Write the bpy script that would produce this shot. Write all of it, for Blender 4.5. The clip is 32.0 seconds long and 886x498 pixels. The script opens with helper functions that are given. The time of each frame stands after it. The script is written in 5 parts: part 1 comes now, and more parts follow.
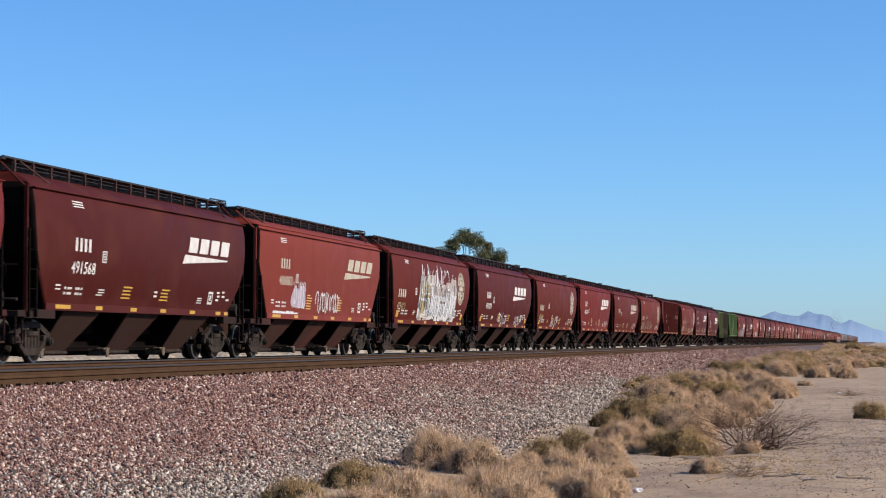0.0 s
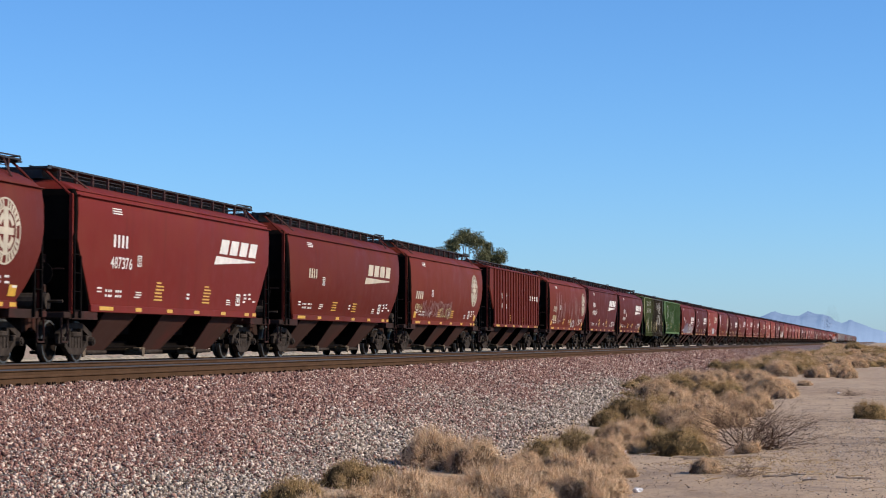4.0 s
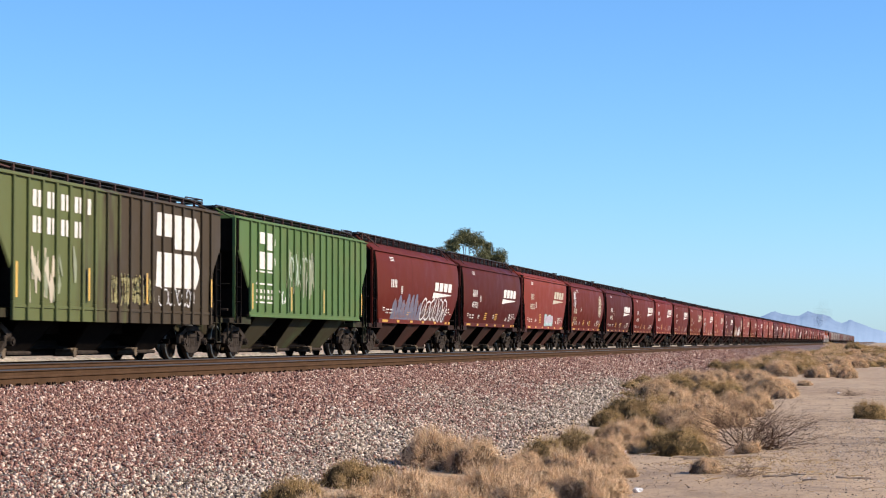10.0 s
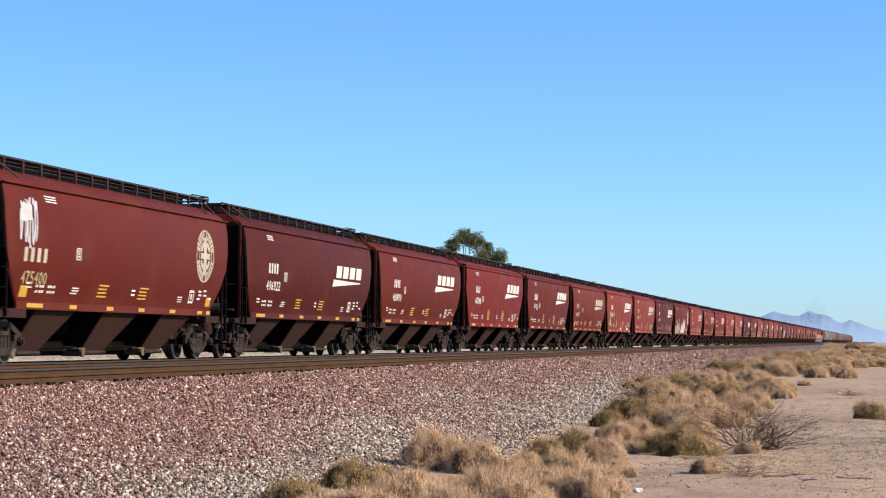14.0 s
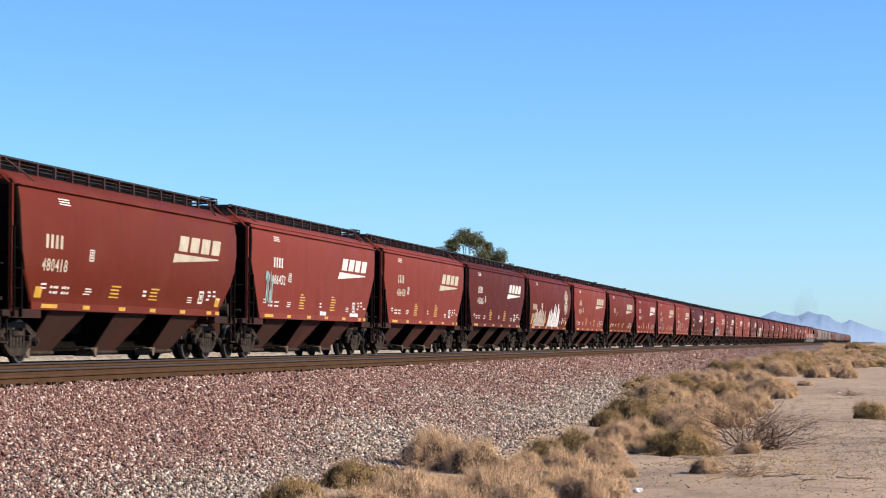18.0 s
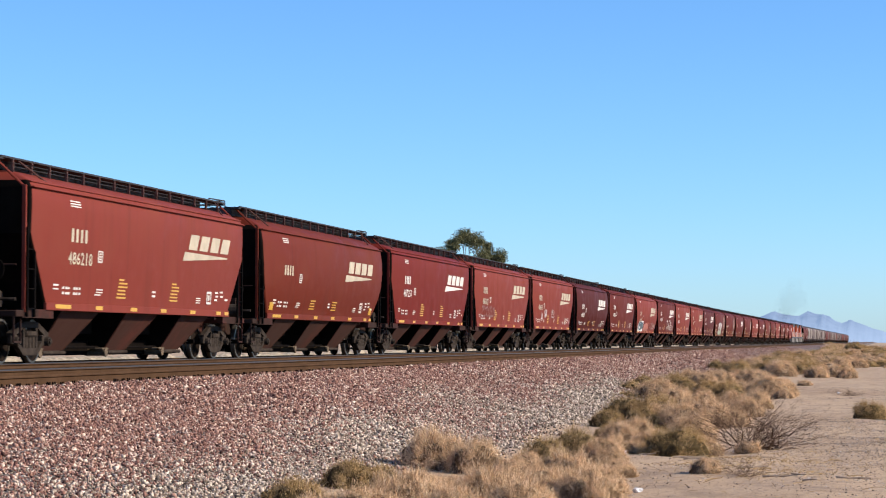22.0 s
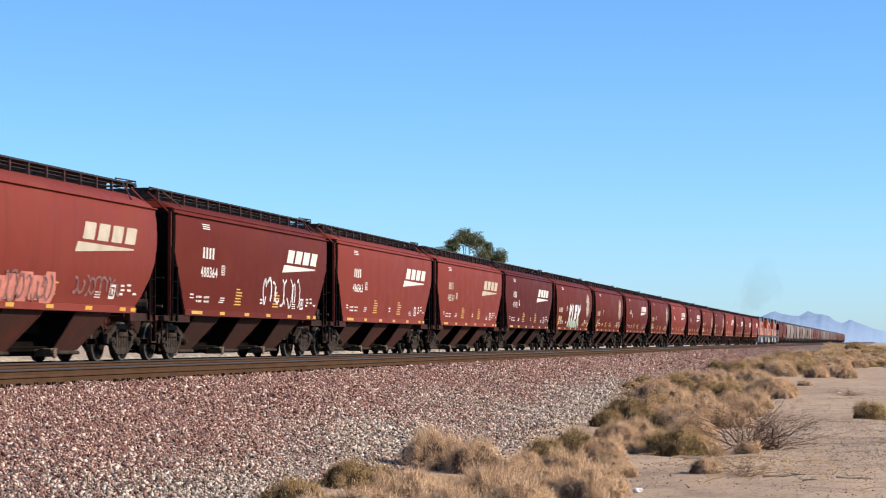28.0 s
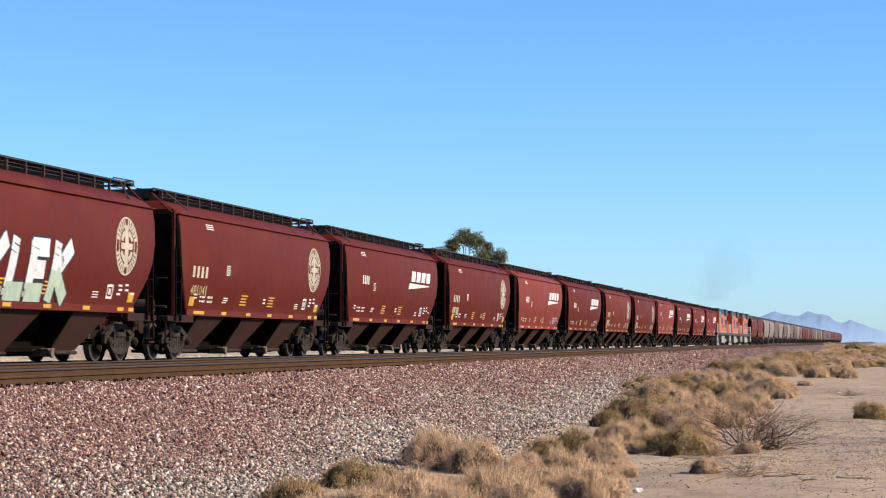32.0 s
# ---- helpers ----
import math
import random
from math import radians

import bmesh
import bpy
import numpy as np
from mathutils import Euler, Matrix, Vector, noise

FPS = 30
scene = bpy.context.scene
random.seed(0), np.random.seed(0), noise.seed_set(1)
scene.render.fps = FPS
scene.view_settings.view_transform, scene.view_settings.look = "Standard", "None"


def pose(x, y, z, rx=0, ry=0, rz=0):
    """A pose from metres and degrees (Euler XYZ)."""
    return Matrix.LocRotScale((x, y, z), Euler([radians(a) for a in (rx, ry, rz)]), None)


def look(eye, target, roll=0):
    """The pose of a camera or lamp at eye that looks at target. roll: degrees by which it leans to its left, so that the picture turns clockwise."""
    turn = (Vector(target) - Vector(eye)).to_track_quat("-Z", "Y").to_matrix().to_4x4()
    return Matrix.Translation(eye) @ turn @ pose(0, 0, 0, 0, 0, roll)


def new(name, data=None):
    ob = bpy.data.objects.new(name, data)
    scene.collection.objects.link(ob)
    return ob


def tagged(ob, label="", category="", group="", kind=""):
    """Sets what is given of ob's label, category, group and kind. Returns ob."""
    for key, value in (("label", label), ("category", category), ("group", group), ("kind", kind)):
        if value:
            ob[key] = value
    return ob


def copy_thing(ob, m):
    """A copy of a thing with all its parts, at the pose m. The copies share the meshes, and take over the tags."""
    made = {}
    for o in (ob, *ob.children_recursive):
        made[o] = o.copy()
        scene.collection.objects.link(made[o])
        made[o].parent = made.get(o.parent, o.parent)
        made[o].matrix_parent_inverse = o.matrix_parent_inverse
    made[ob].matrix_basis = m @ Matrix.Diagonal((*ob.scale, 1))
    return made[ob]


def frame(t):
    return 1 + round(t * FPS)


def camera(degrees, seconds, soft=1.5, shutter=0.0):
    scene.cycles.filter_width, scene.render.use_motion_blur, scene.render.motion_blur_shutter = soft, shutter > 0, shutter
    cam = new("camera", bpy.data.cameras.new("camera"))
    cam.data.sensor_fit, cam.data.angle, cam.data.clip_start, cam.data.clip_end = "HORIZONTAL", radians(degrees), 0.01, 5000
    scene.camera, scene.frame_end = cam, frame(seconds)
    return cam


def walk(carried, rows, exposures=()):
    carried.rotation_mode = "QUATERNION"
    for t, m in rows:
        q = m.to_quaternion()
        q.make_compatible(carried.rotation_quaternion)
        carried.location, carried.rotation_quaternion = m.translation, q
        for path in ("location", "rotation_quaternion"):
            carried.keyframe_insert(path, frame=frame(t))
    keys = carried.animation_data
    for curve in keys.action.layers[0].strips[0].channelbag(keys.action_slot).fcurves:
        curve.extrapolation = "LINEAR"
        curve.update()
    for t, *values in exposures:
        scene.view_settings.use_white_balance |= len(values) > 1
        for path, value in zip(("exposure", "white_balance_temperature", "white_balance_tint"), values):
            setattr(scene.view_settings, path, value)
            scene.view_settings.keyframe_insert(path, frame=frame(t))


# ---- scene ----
# A still camera low beside a double track; the train runs along -y at x = -19.
LENS, SPEED, PITCH = 22.70, 22.0, 17.9
EYE = (0.0, 0.0, 1.9)
cam = camera(LENS, 32.0, soft=1.05, shutter=0.12)
AHEAD = (-0.18926, 0.98103, 0.04196)
PLACE = look(EYE, (EYE[0] + AHEAD[0], EYE[1] + AHEAD[1], EYE[2] + AHEAD[2]))
walk(cam, [(0.0, PLACE), (32.0, PLACE)], [(0.0, 0.13, 6100, 10), (6.3, 0.13, 6100, 10), (7.4, 0.46, 6400, 10), (32.0, 0.46, 6400, 10)])

TRACK_X, NEAR_X, RAIL_Z = -19.0, -15.05, 1.43
BEND_AT, BEND = 260.0, 0.0057                  # far off the line turns slightly towards +x

# ---- daylight ----
SUN_EL, SUN_AZ = radians(31), radians(91)      # azimuth clockwise from +y
world = bpy.data.worlds.new("sky")
scene.world = world
world.use_nodes = True
wn = world.node_tree.nodes
sky = wn.new("ShaderNodeTexSky")
sky.sky_type = "NISHITA"
sky.sun_disc = False
sky.sun_elevation, sky.sun_rotation = SUN_EL, SUN_AZ
sky.altitude, sky.air_density, sky.dust_density, sky.ozone_density = 0, 0.83, 0.3, 10.0
tint = wn.new("ShaderNodeMix")
tint.data_type, tint.blend_type = "RGBA", "MULTIPLY"
tint.inputs[0].default_value, tint.inputs[7].default_value = 1.0, (0.972, 1.006, 0.972, 1)
world.node_tree.links.new(sky.outputs[0], tint.inputs[6])
world.node_tree.links.new(tint.outputs[2], wn["Background"].inputs[0])
wn["Background"].inputs[1].default_value = 0.145
lamp = bpy.data.lights.new("sun", "SUN")
lamp.energy, lamp.angle, lamp.color = 4.3, radians(0.53), (1.0, 0.86, 0.68)
sun = new("sun", lamp)
sun_dir = Vector((math.sin(SUN_AZ) * math.cos(SUN_EL), math.cos(SUN_AZ) * math.cos(SUN_EL), math.sin(SUN_EL)))
sun.matrix_world = look(sun_dir * 50, (0, 0, 0))


# ---- materials ----
def nodes_of(name):
    m = bpy.data.materials.new(name)
    m.use_nodes = True
    t = m.node_tree
    return m, t, t.nodes["Principled BSDF"]


def noise_node(t, scale, detail=4, rough=0.6, coords="Object", stretch=None):
    tc = t.nodes.new("ShaderNodeTexCoord")
    n = t.nodes.new("ShaderNodeTexNoise")
    n.inputs["Scale"].default_value = scale
    n.inputs["Detail"].default_value = detail
    n.inputs["Roughness"].default_value = rough
    if stretch:
        mp = t.nodes.new("ShaderNodeMapping")
        mp.inputs["Scale"].default_value = stretch
        t.links.new(tc.outputs[coords], mp.inputs[0])
        t.links.new(mp.outputs[0], n.inputs["Vector"])
    else:
        t.links.new(tc.outputs[coords], n.inputs["Vector"])
    return n


def ramp(t, src, stops):
    r = t.nodes.new("ShaderNodeValToRGB")
    while len(r.color_ramp.elements) < len(stops):
        r.color_ramp.elements.new(0.5)
    for e, (p, c) in zip(r.color_ramp.elements, stops):
        e.position, e.color = p, (*c, 1) if len(c) == 3 else c
    t.links.new(src, r.inputs[0])
    return r


def mix(t, a, b, fac, mode="MIX"):
    n = t.nodes.new("ShaderNodeMix")
    n.data_type, n.blend_type = "RGBA", mode
    for sock, v in ((n.inputs[0], fac), (n.inputs[6], a), (n.inputs[7], b)):
        if hasattr(v, "links"):
            t.links.new(v, sock)
        elif isinstance(v, tuple):
            sock.default_value = (*v, 1) if len(v) == 3 else v
        else:
            sock.default_value = v
    return n.outputs[2]


def bump(t, bsdf, src, strength, dist=0.02):
    b = t.nodes.new("ShaderNodeBump")
    b.inputs["Strength"].default_value, b.inputs["Distance"].default_value = strength, dist
    t.links.new(src, b.inputs["Height"])
    t.links.new(b.outputs[0], bsdf.inputs["Normal"])


def simple(name, col, rough=0.6, metal=0.0, vary=0.25, scale=3.0, bumpy=0.1):
    """A plain surface with grain and stains of two sizes."""
    m, t, b = nodes_of(name)
    big, small = noise_node(t, scale), noise_node(t, scale * 14)
    dark, light = tuple(c * (1 - vary) for c in col), tuple(min(1, c * (1 + vary)) for c in col)
    r = ramp(t, big.outputs[0], [(0.3, dark), (0.7, light)])
    out = mix(t, r.outputs[0], dark, ramp(t, small.outputs[0], [(0.5, (0, 0, 0)), (0.75, (0.7, 0.7, 0.7))]).outputs[0])
    t.links.new(out, b.inputs["Base Color"])
    b.inputs["Roughness"].default_value, b.inputs["Metallic"].default_value = rough, metal
    if rough > 0.75:
        b.inputs["Specular IOR Level"].default_value = 0.04
    if bumpy:
        bump(t, b, small.outputs[0], bumpy)
    return m


def paint(name, dust=(0.26, 0.13, 0.09), amount=0.16, rough=0.45, onset=0.45):
    """Weathered car paint: the car's own colour under dust, faded patches and run-off streaks."""
    m, t, b = nodes_of(name)
    info = t.nodes.new("ShaderNodeObjectInfo")
    fade = noise_node(t, 0.7, 5)
    runs = noise_node(t, 1.0, 5, 0.6, "Object", (1.0, 3.2, 0.22))
    fine = noise_node(t, 22, 3)
    col = mix(t, info.outputs["Color"], dust, ramp(t, fade.outputs[0], [(onset, (0, 0, 0)), (0.8 if onset > 0.2 else 0.5, (amount, amount, amount))]).outputs[0])
    col = mix(t, col, (0.034, 0.015, 0.011), ramp(t, runs.outputs[0], [(0.52, (0, 0, 0)), (0.78, (0.26, 0.26, 0.26))]).outputs[0])
    col = mix(t, col, dust, ramp(t, fine.outputs[0], [(0.62, (0, 0, 0)), (0.8, (0.12, 0.12, 0.12))]).outputs[0])
    t.links.new(col, b.inputs["Base Color"])
    rr = ramp(t, fade.outputs[0], [(0.3, (rough - 0.08,) * 3), (0.75, (rough + 0.22,) * 3)])
    t.links.new(rr.outputs[0], b.inputs["Roughness"])
    b.inputs["Specular IOR Level"].default_value = 0.085
    bump(t, b, fade.outputs[0], 0.15, 0.02)
    return m


def islands(name, stops, rough=0.85, grain=60):
    """Loose pieces, each with a colour of its own."""
    m, t, b = nodes_of(name)
    g = t.nodes.new("ShaderNodeNewGeometry")
    r = ramp(t, g.outputs["Random Per Island"], stops)
    n = noise_node(t, grain, 2)
    out = mix(t, r.outputs[0], (0.5, 0.5, 0.5), ramp(t, n.outputs[0], [(0.4, (0, 0, 0)), (0.8, (0.25, 0.25, 0.25))]).outputs[0], "MULTIPLY")
    t.links.new(out, b.inputs["Base Color"])
    b.inputs["Roughness"].default_value = rough
    return m


PAINT = paint("weathered_paint", rough=0.56)
# near-black for underframe grime, and for shade on car ends and between hoppers
GRIME_SHADE = simple("grime_and_shade_black", (0.007, 0.005, 0.004), 0.85, 0.0, 0.4, 2.5)
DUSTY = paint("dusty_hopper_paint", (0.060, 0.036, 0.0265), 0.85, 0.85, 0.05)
STEEL = simple("worn_wheel_steel", (0.016, 0.0115, 0.009), 0.8, 0.0, 0.3, 6)
TREAD = simple("polished_tread", (0.26, 0.24, 0.21), 0.5, 1.0, 0.1, 8, 0)
TRUCK = simple("dusty_truck_castings", (0.047, 0.036, 0.029), 0.9, 0.0, 0.5, 4)
BLACK = simple("black_grating", (0.02, 0.018, 0.018), 0.7, 0.0, 0.3, 5)
BRACKET = simple("dusty_roof_bracket", (0.095, 0.052, 0.045), 0.8, 0, 0.3, 4)
RUSTY = paint("half_repainted_olive", (0.12, 0.11, 0.05), 0.5, 0.55, 0.42)


def repaint(m):
    """One end of the car is brown, with a ragged border between the coats."""
    t = m.node_tree
    b = t.nodes["Principled BSDF"]
    xyz = t.nodes.new("ShaderNodeSeparateXYZ")
    t.links.new(t.nodes.new("ShaderNodeTexCoord").outputs["Object"], xyz.inputs[0])
    n = noise_node(t, 1.0, 4, 0.6, "Object", (0.2, 1.1, 0.25))
    a = t.nodes.new("ShaderNodeMath")
    a.operation = "MULTIPLY_ADD"
    t.links.new(n.outputs[0], a.inputs[0])
    a.inputs[1].default_value = 9.0
    t.links.new(xyz.outputs[1], a.inputs[2])
    c = t.nodes.new("ShaderNodeMapRange")
    c.inputs["From Min"].default_value, c.inputs["From Max"].default_value = 2.6, 4.4
    t.links.new(a.outputs[0], c.inputs["Value"])
    t.links.new(mix(t, b.inputs["Base Color"].links[0].from_socket, (0.062, 0.045, 0.028), c.outputs[0]), b.inputs["Base Color"])


repaint(RUSTY)
WHITE = simple("white_lettering", (0.66, 0.61, 0.54), 0.6, 0, 0.14, 3, 0)
CREAM = simple("cream_lettering", (0.47, 0.40, 0.29), 0.65, 0, 0.2, 2, 0)
TAN = simple("faded_tan_lettering", (0.36, 0.27, 0.13), 0.65, 0, 0.3, 3, 0)
YELLOW = simple("yellow_reflector", (0.60, 0.34, 0.045), 0.35, 0, 0.15, 6, 0)
GATE = simple("pale_dusty_gate", (0.14, 0.105, 0.075), 0.9, 0.0, 0.35, 4)
RAILTOP = simple("polished_railhead", (0.115, 0.095, 0.078), 0.55, 1.0, 0.1, 3, 0)
RAILRUST = simple("rusty_rail_side", (0.075, 0.041, 0.022), 0.9, 0.0, 0.22, 1.2)
TIE = simple("weathered_tie", (0.05, 0.036, 0.028), 0.9, 0, 0.4, 3)


# ---- builders ----
def mesh_of(name, bm, mats, smooth=False):
    me = bpy.data.meshes.new(name)
    bm.to_mesh(me)
    bm.free()
    for m in mats if isinstance(mats, (list, tuple)) else [mats]:
        me.materials.append(m)
    if smooth:
        me.polygons.foreach_set("use_smooth", [True] * len(me.polygons))
    return me


SMALL_MARKS = {"reporting_mark", "yellow_stencil", "stencil", "graffiti", "car_number"}


def part(name, data, material=None, parent=None, label="", at=None):
    """Links a bmesh or a finished mesh as one object under its thing or part."""
    me = data if isinstance(data, bpy.types.Mesh) else mesh_of(name, data, material)
    ob = new(name, me)
    ob.parent = parent
    if at is not None:
        ob.matrix_local = at
    if label:
        ob["label"] = label
    if name in SMALL_MARKS:
        ob["kind"] = "stuff"
    return ob


def raw_mesh(name, verts, tris, mat, smooth=False):
    """A mesh from arrays: verts (n, 3), faces (m, 3 or 4)."""
    verts, tris = np.asarray(verts, np.float32), np.asarray(tris, np.int32)
    me = bpy.data.meshes.new(name)
    k = tris.shape[1]
    me.vertices.add(len(verts))
    me.vertices.foreach_set("co", verts.ravel())
    me.loops.add(tris.size)
    me.loops.foreach_set("vertex_index", tris.ravel())
    me.polygons.add(len(tris))
    me.polygons.foreach_set("loop_start", np.arange(0, tris.size, k, dtype=np.int32))
    me.polygons.foreach_set("loop_total", np.full(len(tris), k, np.int32))
    if smooth:
        me.polygons.foreach_set("use_smooth", np.ones(len(tris), bool))
    me.materials.append(mat)
    me.update(calc_edges=True)
    me.validate()
    return me


def box(bm, x0, x1, y0, y1, z0, z1, bevel=0.0):
    vs = [bm.verts.new(p) for p in ((x0, y0, z0), (x1, y0, z0), (x1, y1, z0), (x0, y1, z0), (x0, y0, z1), (x1, y0, z1), (x1, y1, z1), (x0, y1, z1))]
    fs = [bm.faces.new([vs[i] for i in f]) for f in ((3, 2, 1, 0), (4, 5, 6, 7), (0, 1, 5, 4), (1, 2, 6, 5), (2, 3, 7, 6), (3, 0, 4, 7))]
    if bevel:
        es = list({e for f in fs for e in f.edges})
        bmesh.ops.bevel(bm, geom=es, offset=bevel, segments=1, affect="EDGES")


def rod(bm, a, b, r, n=6):
    """A round bar from a to b."""
    a, b = Vector(a), Vector(b)
    q = (b - a).to_track_quat("Z", "Y").to_matrix()
    rings = []
    for c in (a, b):
        rings.append([bm.verts.new(c + q @ Vector((r * math.cos(2 * math.pi * i / n), r * math.sin(2 * math.pi * i / n), 0))) for i in range(n)])
    for i in range(n):
        bm.faces.new((rings[0][i], rings[0][(i + 1) % n], rings[1][(i + 1) % n], rings[1][i]))
    bm.faces.new(rings[0][::-1])
    bm.faces.new(rings[1])


def loft(bm, rings, cap=True):
    """Skin over rings of equally many points."""
    vs = [[bm.verts.new(p) for p in r] for r in rings]
    n = len(vs[0])
    for a, b in zip(vs, vs[1:]):
        for i in range(n):
            bm.faces.new((a[i], a[(i + 1) % n], b[(i + 1) % n], b[i]))
    if cap:
        bm.faces.new(vs[0][::-1])
        bm.faces.new(vs[-1])


def prism_y(bm, profile, y0, y1):
    """A profile of (x, z), counter-clockwise seen from -y, drawn out along y."""
    loft(bm, [[(x, y0, z) for x, z in profile], [(x, y1, z) for x, z in profile]])


# ---- ground ----
BANK = ((-60, 0.0), (-27.5, 0.0), (-26, 0.25), (-23.6, 1.27), (-21.9, 1.27), (-21.2, 1.14), (-13.2, 1.16), (-12.6, 1.05), (-7.5, 0.12), (-6.3, 0.0), (60, 0.0))


def bend(y):
    """How far the line has turned aside at y."""
    return BEND * np.maximum(0.0, np.asarray(y, float) - BEND_AT)


def prism_bent(bm, profile, y0, y1):
    loft(bm, [[(x + float(bend(y)), y, z) for x, z in profile] for y in (y0, BEND_AT, y1)])


def bank_z(x):
    return np.interp(x, [p[0] for p in BANK], [p[1] for p in BANK])


def wobble(x, y):
    return (0.06 * np.sin(x * 0.9 + 1.3 * np.sin(y * 0.21)) * np.sin(y * 0.33 + 0.7) + 0.03 * np.sin(x * 2.3 + y * 0.8) * np.cos(y * 1.1 - x))


def ground_z(x, y):
    x, y = np.asarray(x, float), np.asarray(y, float)
    x = x - bend(y) * (np.abs(x) < 300)
    flat = np.clip((x + 7.0) / 2.0, 0, 1) + np.clip((-27 - x) / 2.0, 0, 1)
    return bank_z(x) - 0.10 * (flat < 0.01) + wobble(x, y) * np.clip(flat, 0, 1) * np.clip((y + 5) / 20, 0, 1)


def sand_material():
    m, t, b = nodes_of("desert_sand")
    big, mid, fine, grit = noise_node(t, 0.10, 5), noise_node(t, 1.1, 7, 0.7), noise_node(t, 9, 5, 0.7), noise_node(t, 45, 3)
    r = ramp(t, big.outputs[0], [(0.3, (0.44, 0.29, 0.165)), (0.55, (0.54, 0.375, 0.225)), (0.75, (0.47, 0.335, 0.205))])
    o = mix(t, r.outputs[0], (0.23, 0.15, 0.095), ramp(t, mid.outputs[0], [(0.48, (0, 0, 0)), (0.68, (0.7, 0.7, 0.7))]).outputs[0])
    o = mix(t, o, (0.18, 0.12, 0.08), ramp(t, fine.outputs[0], [(0.52, (0, 0, 0)), (0.68, (0.6, 0.6, 0.6))]).outputs[0])
    o = mix(t, o, (0.60, 0.47, 0.35), ramp(t, grit.outputs[0], [(0.55, (0, 0, 0)), (0.72, (0.6, 0.6, 0.6))]).outputs[0])
    t.links.new(o, b.inputs["Base Color"])
    b.inputs["Roughness"].default_value = 0.95
    bump(t, b, fine.outputs[0], 0.9, 0.05)
    return m


SAND = sand_material()
xs = np.unique(np.concatenate([np.linspace(-4500, -60, 24), np.linspace(-60, -28, 12), np.linspace(-28, 14, 130), np.linspace(14, 60, 20), np.linspace(60, 4500, 24)]))
ys = np.unique(np.concatenate([np.linspace(-900, 12, 14), np.linspace(12, 90, 200), np.linspace(90, 300, 120), np.linspace(300, 4600, 60)]))
gx, gy = np.meshgrid(xs, ys)
gv = np.stack([gx, gy, ground_z(gx, gy)], -1).reshape(-1, 3)
w = len(xs)
ii = (np.arange(len(ys) - 1)[:, None] * w + np.arange(w - 1)).ravel()
ground = tagged(new("ground", raw_mesh("ground", gv, np.stack([ii, ii + 1, ii + w + 1, ii + w], 1), SAND, True)),
                "dry sandy desert ground strewn with grit and small stones", "ground", kind="structure")


# ---- ballast ----
def ballast_material():
    m, t, b = nodes_of("packed_ballast")
    v = t.nodes.new("ShaderNodeTexVoronoi")
    v.inputs["Scale"].default_value = 19
    tc = t.nodes.new("ShaderNodeTexCoord")
    t.links.new(tc.outputs["Object"], v.inputs["Vector"])
    sep = t.nodes.new("ShaderNodeSeparateColor")
    t.links.new(v.outputs["Color"], sep.inputs[0])
    # both ramps darker than the loose stones, painting shade into their gaps
    r = ramp(t, sep.outputs[0], [(0.0, (0.03, 0.016, 0.013)), (0.35, (0.11, 0.058, 0.048)), (0.7, (0.18, 0.10, 0.08)), (0.9, (0.32, 0.22, 0.18))])
    g = ramp(t, sep.outputs[1], [(0.0, (0.035, 0.03, 0.024)), (0.4, (0.13, 0.105, 0.08)), (0.85, (0.34, 0.28, 0.22))])
    xyz = t.nodes.new("ShaderNodeSeparateXYZ")
    t.links.new(tc.outputs["Object"], xyz.inputs[0])
    patch = noise_node(t, 0.5, 4)
    add = t.nodes.new("ShaderNodeMath")
    add.operation = "MULTIPLY_ADD"
    t.links.new(patch.outputs[0], add.inputs[0])
    add.inputs[1].default_value = -1.1
    t.links.new(xyz.outputs[2], add.inputs[2])
    old = ramp(t, add.outputs[0], [(0.0, (1, 1, 1)), (0.32, (0, 0, 0))])
    o = mix(t, r.outputs[0], g.outputs[0], old.outputs[0])
    t.links.new(o, b.inputs["Base Color"])
    b.inputs["Roughness"].default_value = 0.9
    bump(t, b, v.outputs["Distance"], 1.0, 0.05)
    return m


bx = np.array([-26.2, -25.0, -23.6, -21.9, -21.2, -19, -16.5, -14.0, -13.3, -12.9, -12.4, -11.6, -10.6, -9.6, -8.7, -8.0, -7.5, -6.9, -6.4])
by = np.unique(np.concatenate([np.linspace(-800, 14, 14), np.linspace(14, 120, 210), np.linspace(120, 400, 60), np.linspace(400, 4000, 60)]))
gx, gy = np.meshgrid(bx, by)
gx = gx + np.where(gx > -8.5, 0.45 * np.sin(gy * 0.37) + 0.25 * np.sin(gy * 1.13 + 1), 0)
bz = bank_z(gx) + 0.004 + 0.02 * np.sin(gy * 1.7 + gx) * np.cos(gx * 1.9 - gy * 0.6) - 0.12 * (np.arange(len(bx)) == len(bx) - 1) - 0.15 * (gx < -26)
w = len(bx)
ii = (np.arange(len(by) - 1)[:, None] * w + np.arange(w - 1)).ravel()
tagged(new("ballast_bed", raw_mesh("ballast_bed", np.stack([gx + bend(gy), gy, bz], -1).reshape(-1, 3), np.stack([ii, ii + 1, ii + w + 1, ii + w], 1), ballast_material(), True)),
       "sloping railway bed of reddish crushed rock, greyer at its foot", "ballast", kind="structure")

rng = np.random.default_rng(4)
CHIP_V = np.array([[1, 0, 0], [-1, 0, 0], [0, 1, 0], [0, -1, 0], [0, 0, 1], [0, 0, -1]], float)
CHIP_F = np.array([[0, 2, 4], [2, 1, 4], [1, 3, 4], [3, 0, 4], [2, 0, 5], [1, 2, 5], [3, 1, 5], [0, 3, 5]])


